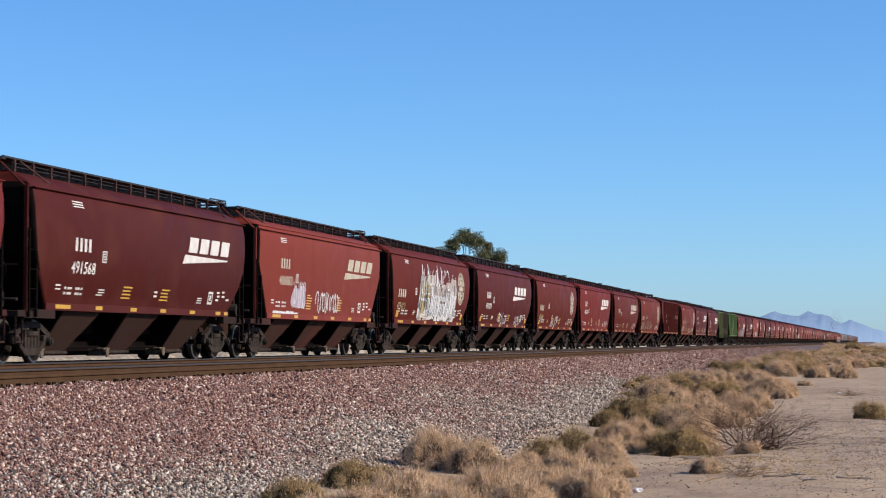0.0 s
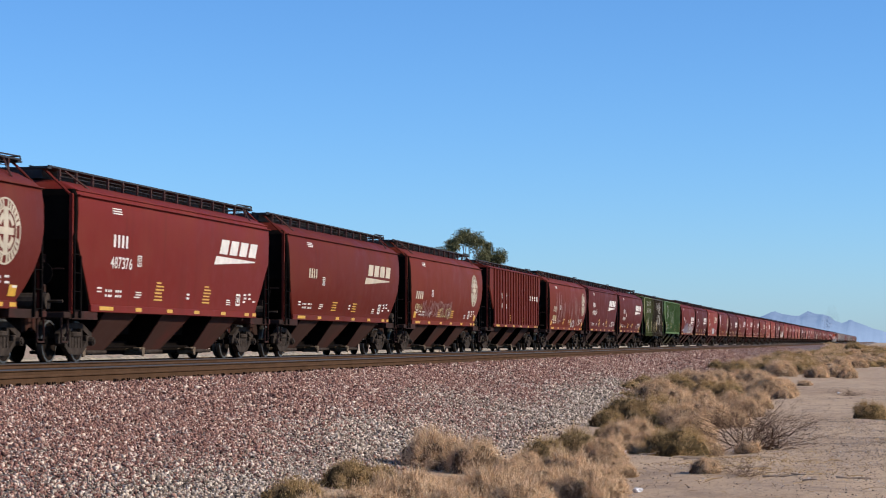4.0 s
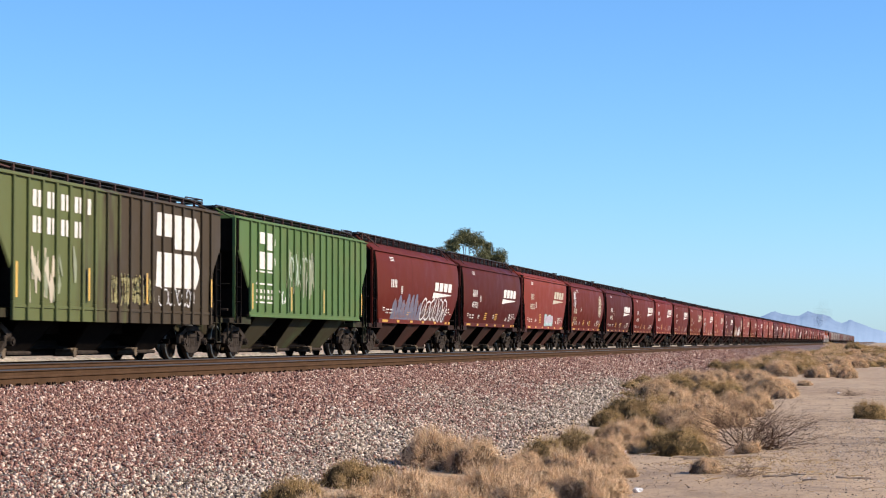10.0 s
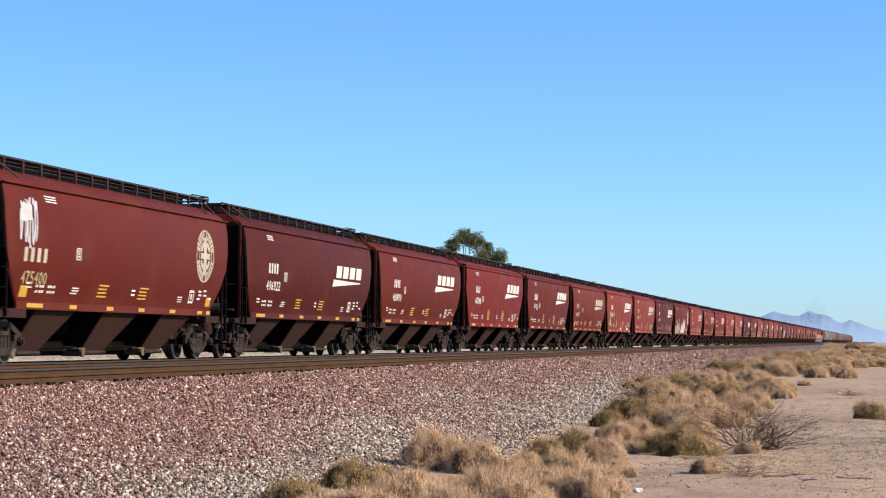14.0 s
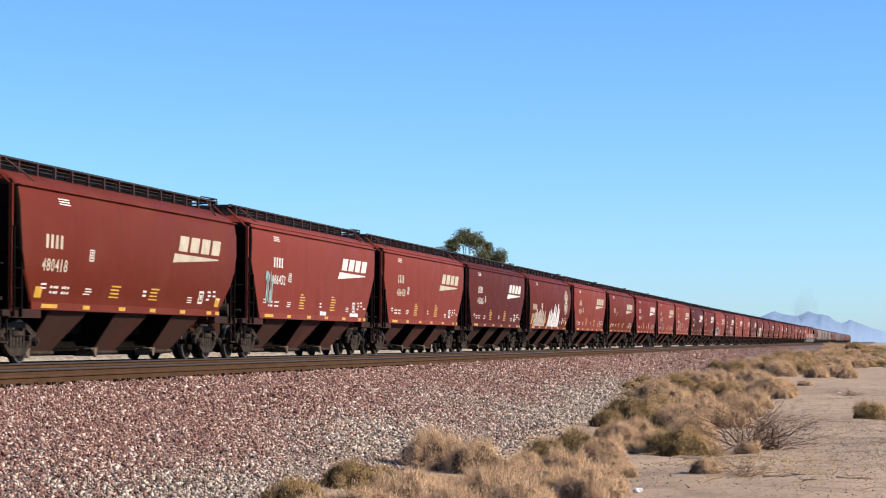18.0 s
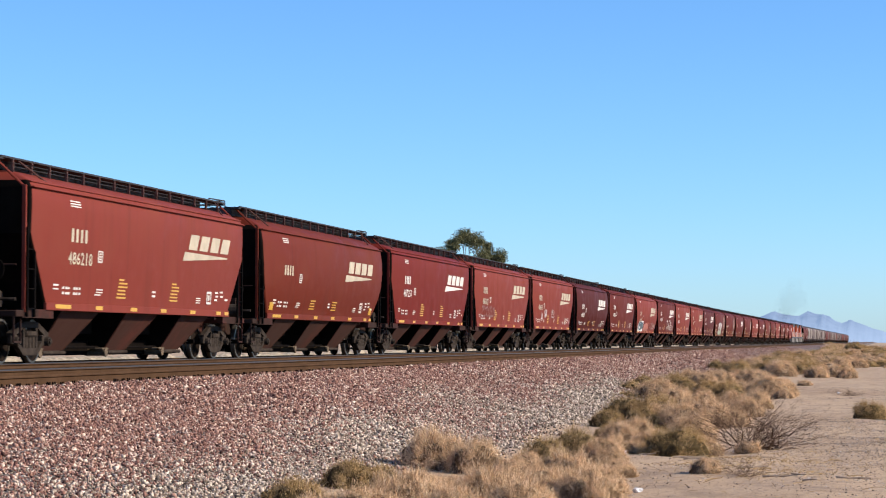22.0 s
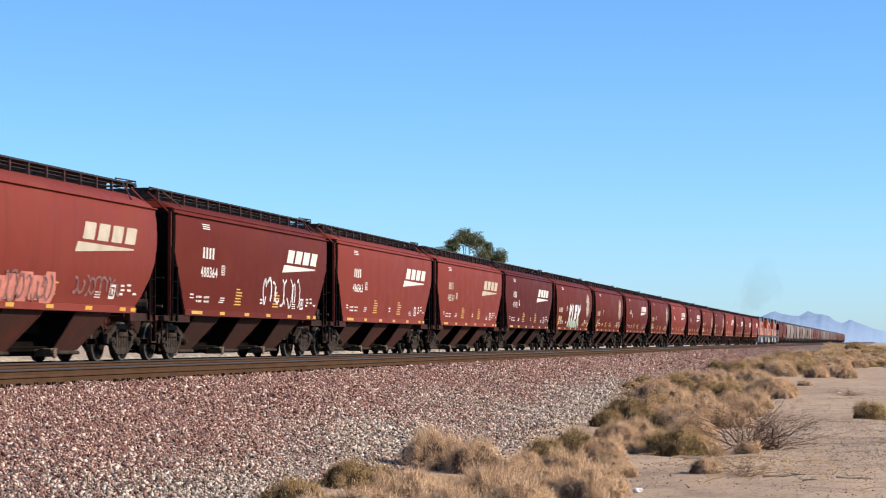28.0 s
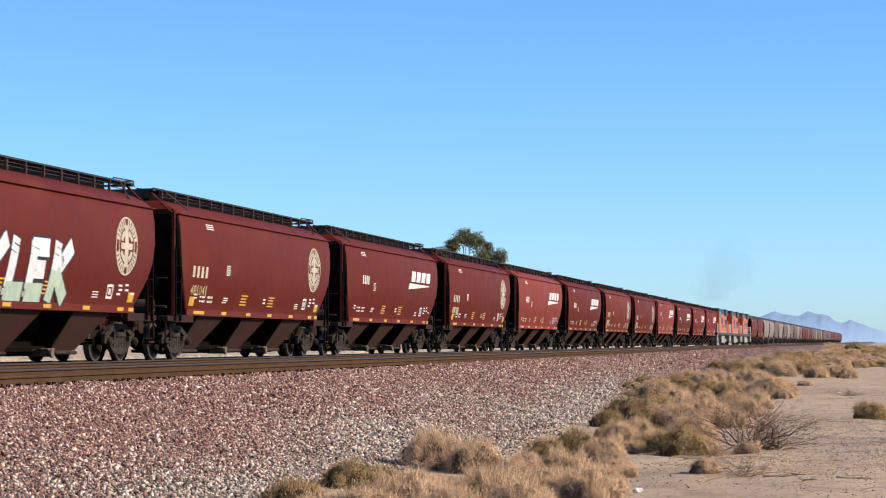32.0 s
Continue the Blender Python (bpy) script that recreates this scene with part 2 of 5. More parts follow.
def stones(name, x, y, z, size, mat, label, category):
    """Many loose angular stones, as one heap."""
    n = len(x)
    v = (np.repeat(CHIP_V[None], n, 0) + rng.normal(0, 0.28, (n, 6, 3))) * rng.uniform(0.6, 1.15, (n, 1, 3))
    q = rng.normal(size=(n, 4))
    q /= np.linalg.norm(q, axis=1, keepdims=True)
    a, b, c, d = q.T
    r = np.stack([1 - 2 * (c * c + d * d), 2 * (b * c - a * d), 2 * (b * d + a * c), 2 * (b * c + a * d), 1 - 2 * (b * b + d * d), 2 * (c * d - a * b),
                  2 * (b * d - a * c), 2 * (c * d + a * b), 1 - 2 * (b * b + c * c)], -1).reshape(n, 3, 3)
    v = np.einsum("nij,nkj->nki", r, v) * size[:, None, None] + np.stack([x, y, z], -1)[:, None]
    f = CHIP_F[None] + 6 * np.arange(n)[:, None, None]
    return tagged(new(name, raw_mesh(name, v.reshape(-1, 3), f.reshape(-1, 3), mat)), label, category, kind="stuff")


PINK = islands("red_ballast_stone", [(0.0, (0.045, 0.017, 0.012)), (0.28, (0.19, 0.082, 0.058)), (0.62, (0.31, 0.15, 0.107)), (0.84, (0.46, 0.28, 0.207)), (0.95, (0.78, 0.61, 0.47))])
GREY = islands("grey_ballast_stone", [(0.0, (0.04, 0.028, 0.02)), (0.28, (0.20, 0.147, 0.104)), (0.62, (0.37, 0.285, 0.21)), (0.91, (0.76, 0.63, 0.49))])
PEBBLE = islands("desert_pebble", [(0.0, (0.12, 0.08, 0.055)), (0.45, (0.26, 0.18, 0.12)), (0.75, (0.36, 0.28, 0.21)), (1.0, (0.60, 0.52, 0.43))])


def scatter_ballast():
    px, py, ps = [], [], []
    for y0, y1, dens, size in ((19, 36, 760, 0.0208), (36, 62, 420, 0.0248), (62, 110, 175, 0.0305), (110, 200, 36, 0.042), (200, 340, 8, 0.045)):
        n = int((y1 - y0) * 8.4 * dens)
        px.append(rng.uniform(-14.05, -5.6, n)), py.append(rng.uniform(y0, y1, n))
        ps.append(size * rng.lognormal(0, 0.25, n))
    x, y, s = map(np.concatenate, (px, py, ps))
    edge = -6.55 + 0.5 * np.sin(y * 0.37) + 0.3 * np.sin(y * 1.13 + 1) + rng.normal(0, 0.35, len(x))
    keep = x < edge
    x, y, s = x[keep], y[keep], s[keep]
    z = np.maximum(bank_z(x), 0.012) + rng.uniform(-0.1, 0.75, len(x)) * s + 0.02 * np.sin(y * 1.7 + x) * np.cos(x * 1.9 - y * 0.6)
    x = x + bend(y)
    mixd = z + 0.22 * np.sin(y * 0.31 + 0.8 * x) * np.sin(x * 0.7 - y * 0.13) + rng.normal(0, 0.22, len(x))
    red = mixd > 0.24 + 0.007 * np.clip(y - 30, 0, 30) - 0.006 * np.clip(y - 75, 0, 60)
    stones("red_ballast", x[red], y[red], z[red], s[red], PINK, "loose reddish crushed rock on the railway bank", "ballast")
    g = ~red
    stones("grey_ballast", x[g], y[g], z[g], s[g] * 1.05, GREY, "loose pale grey crushed rock at the bank's foot", "ballast")
    n = 36000
    x, y = rng.uniform(-7.6, 6.5, n), 22 + 70 * rng.uniform(0, 1, n) ** 1.5
    patch = np.sin(x * 0.8 + 2 * np.sin(y * 0.17)) + np.sin(y * 0.35 - x * 0.4) + rng.normal(0, 0.7, n) + 0.25 * (x + 1)
    keep = patch > -0.3
    x, y = x[keep], y[keep]
    n = len(x)
    gx, gy = rng.normal(1.2, 1.9, 26000), rng.normal(42, 9, 26000)
    stones("desert_gravel", gx, gy, ground_z(gx, gy), rng.uniform(0.004, 0.017, 26000), PEBBLE, "patch of pale gravel on the sand", "gravel")
    stones("desert_pebbles", x, y, ground_z(x, y), 0.007 + 0.022 * rng.uniform(0, 1, n) ** 5, PEBBLE, "scattered pebbles on the sand", "pebbles")


scatter_ballast()

# ---- tracks ----
RAIL_P = ((-0.076, 0), (0.076, 0), (0.076, 0.012), (0.012, 0.034), (0.009, 0.13), (0.035, 0.145), (0.037, 0.163), (0.029, 0.186), (-0.029, 0.186), (-0.037, 0.163), (-0.035, 0.145), (-0.009, 0.13), (-0.012, 0.034), (-0.076, 0.012))


def rail_mesh(name, y0, y1, gauge=0):
    """A rail; its running top and the face towards the other rail (gauge: -1 or 1) are polished."""
    bm = bmesh.new()
    prism_bent(bm, RAIL_P, y0, y1)
    me = mesh_of(name, bm, [RAILRUST, RAILTOP])
    for p in me.polygons:
        if gauge and p.center.z > 0.165 and (p.normal.z > 0.9 or p.normal.x * gauge > 0.3):
            p.material_index = 1
    return me


def tie_mesh():
    bm = bmesh.new()
    box(bm, -1.3, 1.3, -0.115, 0.115, -0.17, 0.0, 0.012)
    return mesh_of("tie", bm, TIE)


def clip_mesh():
    bm = bmesh.new()
    box(bm, -0.06, 0.06, -0.09, 0.09, 0.0, 0.016)
    rod(bm, (0.03, -0.05, 0.01), (0.03, -0.05, 0.06), 0.014, 5)
    rod(bm, (0.03, 0.05, 0.01), (0.03, 0.05, 0.06), 0.014, 5)
    return mesh_of("spike", bm, GRIME_SHADE)


LONG_RAIL, TIE_M, CLIP_M = {g: rail_mesh("rail", -800, 3800, g) for g in (-1, 1)}, tie_mesh(), clip_mesh()
for name, cx, label in (("main_track", TRACK_X, "railway track under the passing train, worn steel rails"),
                        ("near_track", NEAR_X, "empty railway track with polished steel rails on wooden ties")):
    track = tagged(new(name), label, "track", "tracks", "structure")
    track.location = (cx, 0, 0)
    for side in (-0.755, 0.755):
        part("rail", LONG_RAIL[-1 if side > 0 else 1], None, track, "", pose(side, 0, RAIL_Z - 0.186))
    for k in range(110):
        part("tie", TIE_M, None, track, "", pose(0, 28 + 0.58 * k, RAIL_Z - 0.192))
OILED = simple("oil_stained_ballast", (0.045, 0.034, 0.028), 0.95, 0, 0.5, 9, 1.0)
bm = bmesh.new()
prism_bent(bm, ((-22.0, 1.0), (-13.95, 1.0), (-13.95, 1.2), (-22.0, 1.2)), -800, 3800)
tagged(new("track_bed", mesh_of("track_bed", bm, OILED)), "dark oil-stained ballast between the rails", "track bed", kind="structure")
spare = tagged(new("spare_rail"), "rusty unused rail lying along the ballast shoulder", "rail", kind="structure")
spare.location = (-13.52, 0, 1.165)
part("rail", rail_mesh("spare_rail_bar", -800, 3800), None, spare)
for k in range(120):
    part("spike", CLIP_M, None, spare, "", pose(0.09 + 0.03 * math.sin(5.1 * k), 30 + 0.31 * k + 0.11 * math.sin(2.3 * k * k), 0.002 + 0.008 * math.sin(3.7 * k)))


# ---- sandy berm on the far side of the tracks ----
def berm():
    ys = np.arange(20.0, 420.0, 0.6)
    prof = ((-2.6, 0.0), (-1.6, 0.45), (-0.7, 0.86), (0.0, 1.0), (0.7, 0.84), (1.7, 0.40), (2.8, 0.0))
    v = np.zeros((len(ys), len(prof), 3))
    for i, y in enumerate(ys):
        h = 1.30 + 0.22 * noise.noise(Vector((y * 0.16, 3.1, 0))) + 0.30 * noise.noise(Vector((y * 0.55, 0, 5.0))) + 0.14 * noise.noise(Vector((y * 1.5, 0, 9.0)))
        for j, (dx, f) in enumerate(prof):
            v[i, j] = (-33.0 + dx * 0.8 + 0.2 * noise.noise(Vector((y * 0.5, j, 0))), y, h * f + 0.12 * f * noise.noise(Vector((y * 1.3, j * 0.7, 2.0))) - 0.05)
    w = len(prof)
    k = (np.arange(len(ys) - 1)[:, None] * w + np.arange(w - 1)).ravel()
    pale = simple("pale_dry_earth", (0.45, 0.37, 0.265), 0.95, 0, 0.5, 3.5, 1.0)
    tagged(new("berm", raw_mesh("berm", v.reshape(-1, 3), np.stack([k, k + 1, k + w + 1, k + w], 1), pale)), "low pale earth bank along the far side of the tracks", "earth bank", kind="structure")


berm()


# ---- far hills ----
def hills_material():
    """Far ridges that glow, with haze painted into the colour, paler towards their foot."""
    m, t, b = nodes_of("painted_haze_hills")
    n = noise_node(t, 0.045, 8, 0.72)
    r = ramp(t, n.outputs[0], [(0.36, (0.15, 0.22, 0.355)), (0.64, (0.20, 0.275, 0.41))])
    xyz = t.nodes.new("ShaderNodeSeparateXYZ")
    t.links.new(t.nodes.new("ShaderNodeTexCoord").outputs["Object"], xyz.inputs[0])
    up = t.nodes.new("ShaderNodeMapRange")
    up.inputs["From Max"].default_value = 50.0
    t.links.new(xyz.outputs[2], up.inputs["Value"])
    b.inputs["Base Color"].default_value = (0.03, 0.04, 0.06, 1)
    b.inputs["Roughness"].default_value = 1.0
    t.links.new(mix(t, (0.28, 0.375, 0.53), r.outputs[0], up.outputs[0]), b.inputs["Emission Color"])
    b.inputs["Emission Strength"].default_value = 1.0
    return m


def hill(name, pts, dist, depth):
    """A ridge: pts are (sideways, height) in metres at that distance."""
    bm = bmesh.new()
    rows = []
    u = np.array([p[0] for p in pts]); h = np.array([p[1] for p in pts])
    uu = np.linspace(u[0], u[-1], 320)
    hh = np.interp(uu, u, h) + 1.7 * np.array([noise.fractal(Vector((q * 0.05, dist, 0)), 0.8, 2.0, 6) for q in uu])
    for k, s in enumerate((0.0, 0.25, 0.5, 0.75, 1.0)):
        row = []
        for q, z in zip(uu, hh):
            j = 1 + 0.22 * noise.fractal(Vector((q * 0.03, k * 0.9, dist)), 1.0, 2.0, 4) * (0 < s < 1)
            row.append(bm.verts.new((q, dist - depth * (1 - s) * j, max(-3, z * s * j if s < 1 else z) - 3 * (s == 0))))
        rows.append(row)
    for a, b in zip(rows, rows[1:]):
        for i in range(len(a) - 1):
            bm.faces.new((a[i], a[i + 1], b[i + 1], b[i]))
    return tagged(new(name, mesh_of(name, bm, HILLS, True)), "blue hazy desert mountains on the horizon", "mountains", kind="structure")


HILLS = hills_material()
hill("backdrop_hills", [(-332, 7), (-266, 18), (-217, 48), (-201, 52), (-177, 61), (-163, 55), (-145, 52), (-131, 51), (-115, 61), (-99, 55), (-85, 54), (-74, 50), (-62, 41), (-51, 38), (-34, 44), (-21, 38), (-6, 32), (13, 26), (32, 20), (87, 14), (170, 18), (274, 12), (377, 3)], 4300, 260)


# ---- hopper cars (car space: y along the train, z from the rail tops) ----
# (height, half width, half length) of each level of a body, from sill to roof
ROUND = ((1.17, 1.40, 6.85), (1.36, 1.42, 7.0), (1.6, 1.48, 7.28), (2.0, 1.55, 7.66), (2.4, 1.60, 7.92), (2.9, 1.62, 8.05), (3.4, 1.60, 8.08), (3.77, 1.54, 8.08),
         (3.90, 1.42, 8.0), (4.07, 1.12, 7.85), (4.16, 0.85, 7.6), (4.19, 0.4, 7.4), (4.20, 0.1, 7.3))
SLANT = ((1.17, 1.45, 6.9), (1.36, 1.46, 7.0), (1.9, 1.50, 7.42), (2.78, 1.55, 8.08), (3.4, 1.57, 8.08), (3.77, 1.56, 8.08),
         (3.92, 1.47, 8.05), (4.07, 1.16, 7.85), (4.16, 0.85, 7.5), (4.19, 0.4, 7.3), (4.20, 0.1, 7.2))
RIBBED = ((1.20, 1.55, 7.0), (1.40, 1.56, 7.0), (2.0, 1.56, 7.05), (3.05, 1.56, 8.08), (3.6, 1.56, 8.08), (3.96, 1.56, 8.08),
          (4.04, 1.48, 8.05), (4.15, 0.9, 8.0), (4.21, 0.1, 7.9))


def side_x(form, z):
    return float(np.interp(z, [p[0] for p in form], [p[1] for p in form]))


def body_bm(form):
    bm = bmesh.new()
    rings = []
    for z, hw, hl in form:
        r = min(0.10, hw * 0.9)
        ring = []
        for cx, cy, a0 in ((hw - r, hl - r, 0), (-hw + r, hl - r, 90), (-hw + r, -hl + r, 180), (hw - r, -hl + r, 270)):
            for a in (0, 30, 60, 90):
                ring.append((cx + r * math.cos(radians(a0 + a)), cy + r * math.sin(radians(a0 + a)), z))
        rings.append(ring)
    loft(bm, rings)
    return bm


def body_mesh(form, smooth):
    """The shell; its ends are painted near-black, for shade as well as grime."""
    me = mesh_of("body", body_bm(form), [PAINT, GRIME_SHADE], False)
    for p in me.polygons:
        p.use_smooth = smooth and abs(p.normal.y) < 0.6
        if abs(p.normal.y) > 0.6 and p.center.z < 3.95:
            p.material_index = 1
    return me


def hopper_bm(y, top, half):
    bm = bmesh.new()
    loft(bm, [[(-0.60, y - 0.80, 0.27), (0.60, y - 0.80, 0.27), (0.60, y + 0.80, 0.27), (-0.60, y + 0.80, 0.27)],
              [(-half, y - 1.25, top), (half, y - 1.25, top), (half, y + 1.25, top), (-half, y + 1.25, top)]])
    for s in (-1, 1):
        for k in (-1, 1):
            rod(bm, (s * 0.61, y + k * 0.77, 0.28), (s * (half + 0.005), y + k * 1.22, top), 0.016, 4)
    return bm


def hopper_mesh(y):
    """A bay of the hopper, dusty outside, with shade painted near-black between the bays."""
    me = mesh_of("hopper", hopper_bm(y, 1.22, 1.38), [DUSTY, GRIME_SHADE])
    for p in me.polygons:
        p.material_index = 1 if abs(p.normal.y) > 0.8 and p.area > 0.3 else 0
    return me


def gate_bm(y):
    bm = bmesh.new()
    box(bm, -0.62, 0.62, y - 0.62, y + 0.62, 0.17, 0.27, 0.01)
    for x in (0.68, -0.68):
        rod(bm, (x, y - 0.7, 0.22), (x, y + 0.7, 0.22), 0.045, 8)
    return bm


def chute_bm(y):
    """The dust-covered end of an outlet pipe with its cap and lug."""
    bm = bmesh.new()
    rod(bm, (0.2, y - 0.95, 0.22), (0.70, y - 0.95, 0.22), 0.09, 8)
    rod(bm, (0.70, y - 0.95, 0.22), (0.75, y - 0.95, 0.22), 0.115, 8)
    box(bm, 0.46, 0.72, y - 1.12, y - 0.70, 0.27, 0.33, 0.02)
    return bm


def ladder_bm(s, e, z0, z1, x=1.50, half=0.21):
    bm = bmesh.new()
    yc = e * 7.93
    for k in (-half, half):
        box(bm, s * x - 0.025, s * x + 0.025, yc + k - 0.03, yc + k + 0.03, z0, z1)
    z = z0 + 0.18
    while z < z1:
        rod(bm, (s * x, yc - half, z), (s * x, yc + half, z), 0.014, 5)
        z += 0.42
    return bm


def end_post_bm(s, e, top, up):
    bm = bmesh.new()
    box(bm, s * 1.44 - 0.04, s * 1.44 + 0.04, e * 8.16 - 0.035, e * 8.16 + 0.035, 1.1, top - 0.05)
    rod(bm, (s * 1.44, e * 8.16, top - 0.1), (s * 0.75, e * 8.2, up + 0.01), 0.03, 6)
    return bm


def platform_bm(e):
    bm = bmesh.new()
    box(bm, -1.45, 1.45, e * 8.36 - 0.24, e * 8.36 + 0.24, 1.00, 1.14, 0.015)
    box(bm, -0.34, 0.34, e * 7.6 - 0.75, e * 7.6 + 0.75, 0.68, 1.06, 0.02)
    for s in (-1, 1):
        box(bm, s * 1.38 - 0.07, s * 1.38 + 0.07, e * 7.35 - 0.9, e * 7.35 + 0.9, 0.98, 1.17)
        box(bm, s * 1.38 - 0.025, s * 1.38 + 0.025, e * 8.4 - 0.2, e * 8.4 + 0.2, 0.45, 0.49)
        for k in (-0.19, 0.19):
            box(bm, s * 1.38 - 0.02, s * 1.38 + 0.02, e * 8.4 + k - 0.015, e * 8.4 + k + 0.015, 0.45, 1.02)
    for s in (-0.7, 0.7):
        box(bm, s - 0.06, s + 0.06, e * 8.0 - 0.06, e * 8.0 + 0.06, 1.1, 2.45)
    rod(bm, (-1.4, e * 8.5, 2.1), (1.4, e * 8.5, 2.1), 0.02, 5)
    return bm


def coupler_bm(e):
    bm = bmesh.new()
    box(bm, -0.10, 0.10, e * 8.62 - 0.34, e * 8.62 + 0.34, 0.78, 0.98, 0.03)
    box(bm, -0.17, 0.17, e * 8.84 - 0.10, e * 8.84 + 0.10, 0.72, 1.02, 0.04)
    rod(bm, (0.35, e * 8.5, 0.75), (0.2, e * 8.88, 0.42), 0.03, 6)
    return bm


def brake_wheel_bm():
    bm = bmesh.new()
    bmesh.ops.create_cone(bm, cap_ends=True, segments=18, radius1=0.26, radius2=0.26, depth=0.03, matrix=pose(0.9, -8.56, 2.0, 90))
    rod(bm, (0.9, -8.56, 2.0), (0.9, -8.3, 2.0), 0.05, 6)
    return bm


def brake_cylinder_bm():
    bm = bmesh.new()
    rod(bm, (0.25, -8.3, 1.38), (0.95, -8.3, 1.38), 0.19, 12)
    rod(bm, (0.9, -8.3, 1.38), (1.3, -8.3, 1.38), 0.04, 6)
    return bm


def strut(bm, p, q, w, x0, x1):
    """A flat bar between two points (y, z), w deep, from x0 to x1."""
    d = math.hypot(q[0] - p[0], q[1] - p[1])
    ny, nz = -(q[1] - p[1]) / d * w / 2, (q[0] - p[0]) / d * w / 2
    ring = [(p[0] - ny, p[1] - nz), (q[0] - ny, q[1] - nz), (q[0] + ny, q[1] + nz), (p[0] + ny, p[1] + nz)]
    loft(bm, [[(x0, y, z) for y, z in ring], [(x1, y, z) for y, z in ring]])


def sideframe_bm(s):
    bm = bmesh.new()
    a, b = (0.98, 1.10) if s > 0 else (-1.10, -0.98)
    top = ((-1.05, 0.60), (-0.62, 0.76), (-0.4, 0.84), (0.4, 0.84), (0.62, 0.76), (1.05, 0.60))
    low = ((-0.92, 0.52), (-0.66, 0.40), (-0.38, 0.23), (0.38, 0.23), (0.66, 0.40), (0.92, 0.52))
    for chain, w in ((top, 0.13), (low, 0.11)):
        for p, q in zip(chain, chain[1:]):
            strut(bm, p, q, w, a, b)
    for y in (-0.37, 0.37):
        strut(bm, (y, 0.23), (y, 0.84), 0.11, a, b)
    strut(bm, (-0.36, 0.30), (0.36, 0.30), 0.07, a, b)
    for y in (-0.89, 0.89):
        box(bm, min(a, b), max(a, b), y - 0.17, y + 0.17, 0.42, 0.62, 0.02)
        rod(bm, (s * 0.96, y, 0.4826), (s * 1.20, y, 0.4826), 0.105, 10)
        rod(bm, (s * 1.20, y, 0.4826), (s * 1.23, y, 0.4826), 0.065, 8)
    for y in (-0.2, 0.0, 0.2):
        rod(bm, (s * 1.05, y, 0.32), (s * 1.05, y, 0.58), 0.07, 8)
    box(bm, s * 1.06 - 0.09, s * 1.06 + 0.09, -0.31, 0.31, 0.58, 0.70, 0.03)
    return bm


def bolster_bm():
    bm = bmesh.new()
    box(bm, -1.1, 1.1, -0.2, 0.2, 0.55, 0.72, 0.03)
    rod(bm, (0, 0, 0.70), (0, 0, 0.95), 0.2, 12)
    for y in (-1.42, 1.42):
        box(bm, -0.9, 0.9, y * 0.93 - 0.05, y * 0.93 + 0.05, 0.42, 0.54)
    return bm


def wheelset_mesh():
    bm = bmesh.new()
    R, n = 0.4826, 28
    for s in (-1, 1):
        prof = ((0.655, 0.10), (0.665, 0.20), (0.68, R - 0.10), (0.66, R - 0.06), (0.655, R + 0.022), (0.675, R + 0.024), (0.69, R), (0.79, R - 0.004), (0.795, R - 0.05), (0.765, R - 0.075), (0.745, 0.25), (0.80, 0.14), (0.80, 0.0))
        rings = [[(s * x, r * math.cos(2 * math.pi * i / n), r * math.sin(2 * math.pi * i / n)) for i in range(n)] for x, r in prof]
        vs = [[bm.verts.new(p) for p in rg] for rg in rings[:-1]]
        for j, (a, b) in enumerate(zip(vs, vs[1:])):
            for i in range(n):
                q = (a[i], a[(i + 1) % n], b[(i + 1) % n], b[i])
                f = bm.faces.new(q if s < 0 else q[::-1])
                f.material_index = 1 if j in (6, 7) else 0
        f = bm.faces.new(vs[-1] if s < 0 else vs[-1][::-1])
    rod(bm, (-0.98, 0, 0), (0.98, 0, 0), 0.085, 10)
    bmesh.ops.recalc_face_normals(bm, faces=bm.faces)
    return mesh_of("wheelset", bm, [STEEL, TREAD])


def board_bm(s, up):
    bm = bmesh.new()
    box(bm, s * 0.72 - 0.24, s * 0.72 + 0.24, -8.3, 8.3, up, up + 0.02)
    for k in (-0.22, 0.22):
        box(bm, s * 0.72 + k - 0.02, s * 0.72 + k + 0.02, -8.3, 8.3, up + 0.02, up + 0.04)
    return bm


def hatch_bm(y0, y1, up):
    bm = bmesh.new()
    prof = tuple((x, up + z) for x, z in ((-0.46, -0.19), (0.46, -0.19), (0.46, 0.015), (0.30, 0.05), (-0.30, 0.05), (-0.46, 0.015)))
    prism_y(bm, prof, y0, y1)
    for k in range(4):
        y = y0 + (k + 0.5) * (y1 - y0) / 4
        box(bm, -0.47, 0.47, y - 0.03, y + 0.03, up - 0.07, up + 0.06)
    return bm


def post_bm(s, y, form, up, x=0.93):
    bm = bmesh.new()
    z0 = float(np.interp(-x, [-p[1] for p in form if p[0] > 3.7], [p[0] for p in form if p[0] > 3.7]))
    box(bm, s * x - 0.03, s * x + 0.03, y - 0.025, y + 0.025, z0 - 0.05, up)
    return bm


def hoop_bm(e, up):
    """The low end rail of the walkway."""
    bm = bmesh.new()
    y = e * 8.25
    box(bm, -0.95, 0.95, y - 0.12, y + 0.12, up - 0.04, up - 0.002)
    if e > 0:
        rod(bm, (-0.95, y, up + 0.09), (0.95, y, up + 0.09), 0.018, 5)
        for s in (-0.95, 0.95):
            rod(bm, (s, y, up + 0.02), (s, y, up + 0.09), 0.018, 5)
            rod(bm, (s, y, up + 0.09), (s, y - 1.5, up + 0.07), 0.018, 5)
            rod(bm, (s, y - 1.5, up + 0.02), (s, y - 1.5, up + 0.07), 0.018, 5)
    return bm


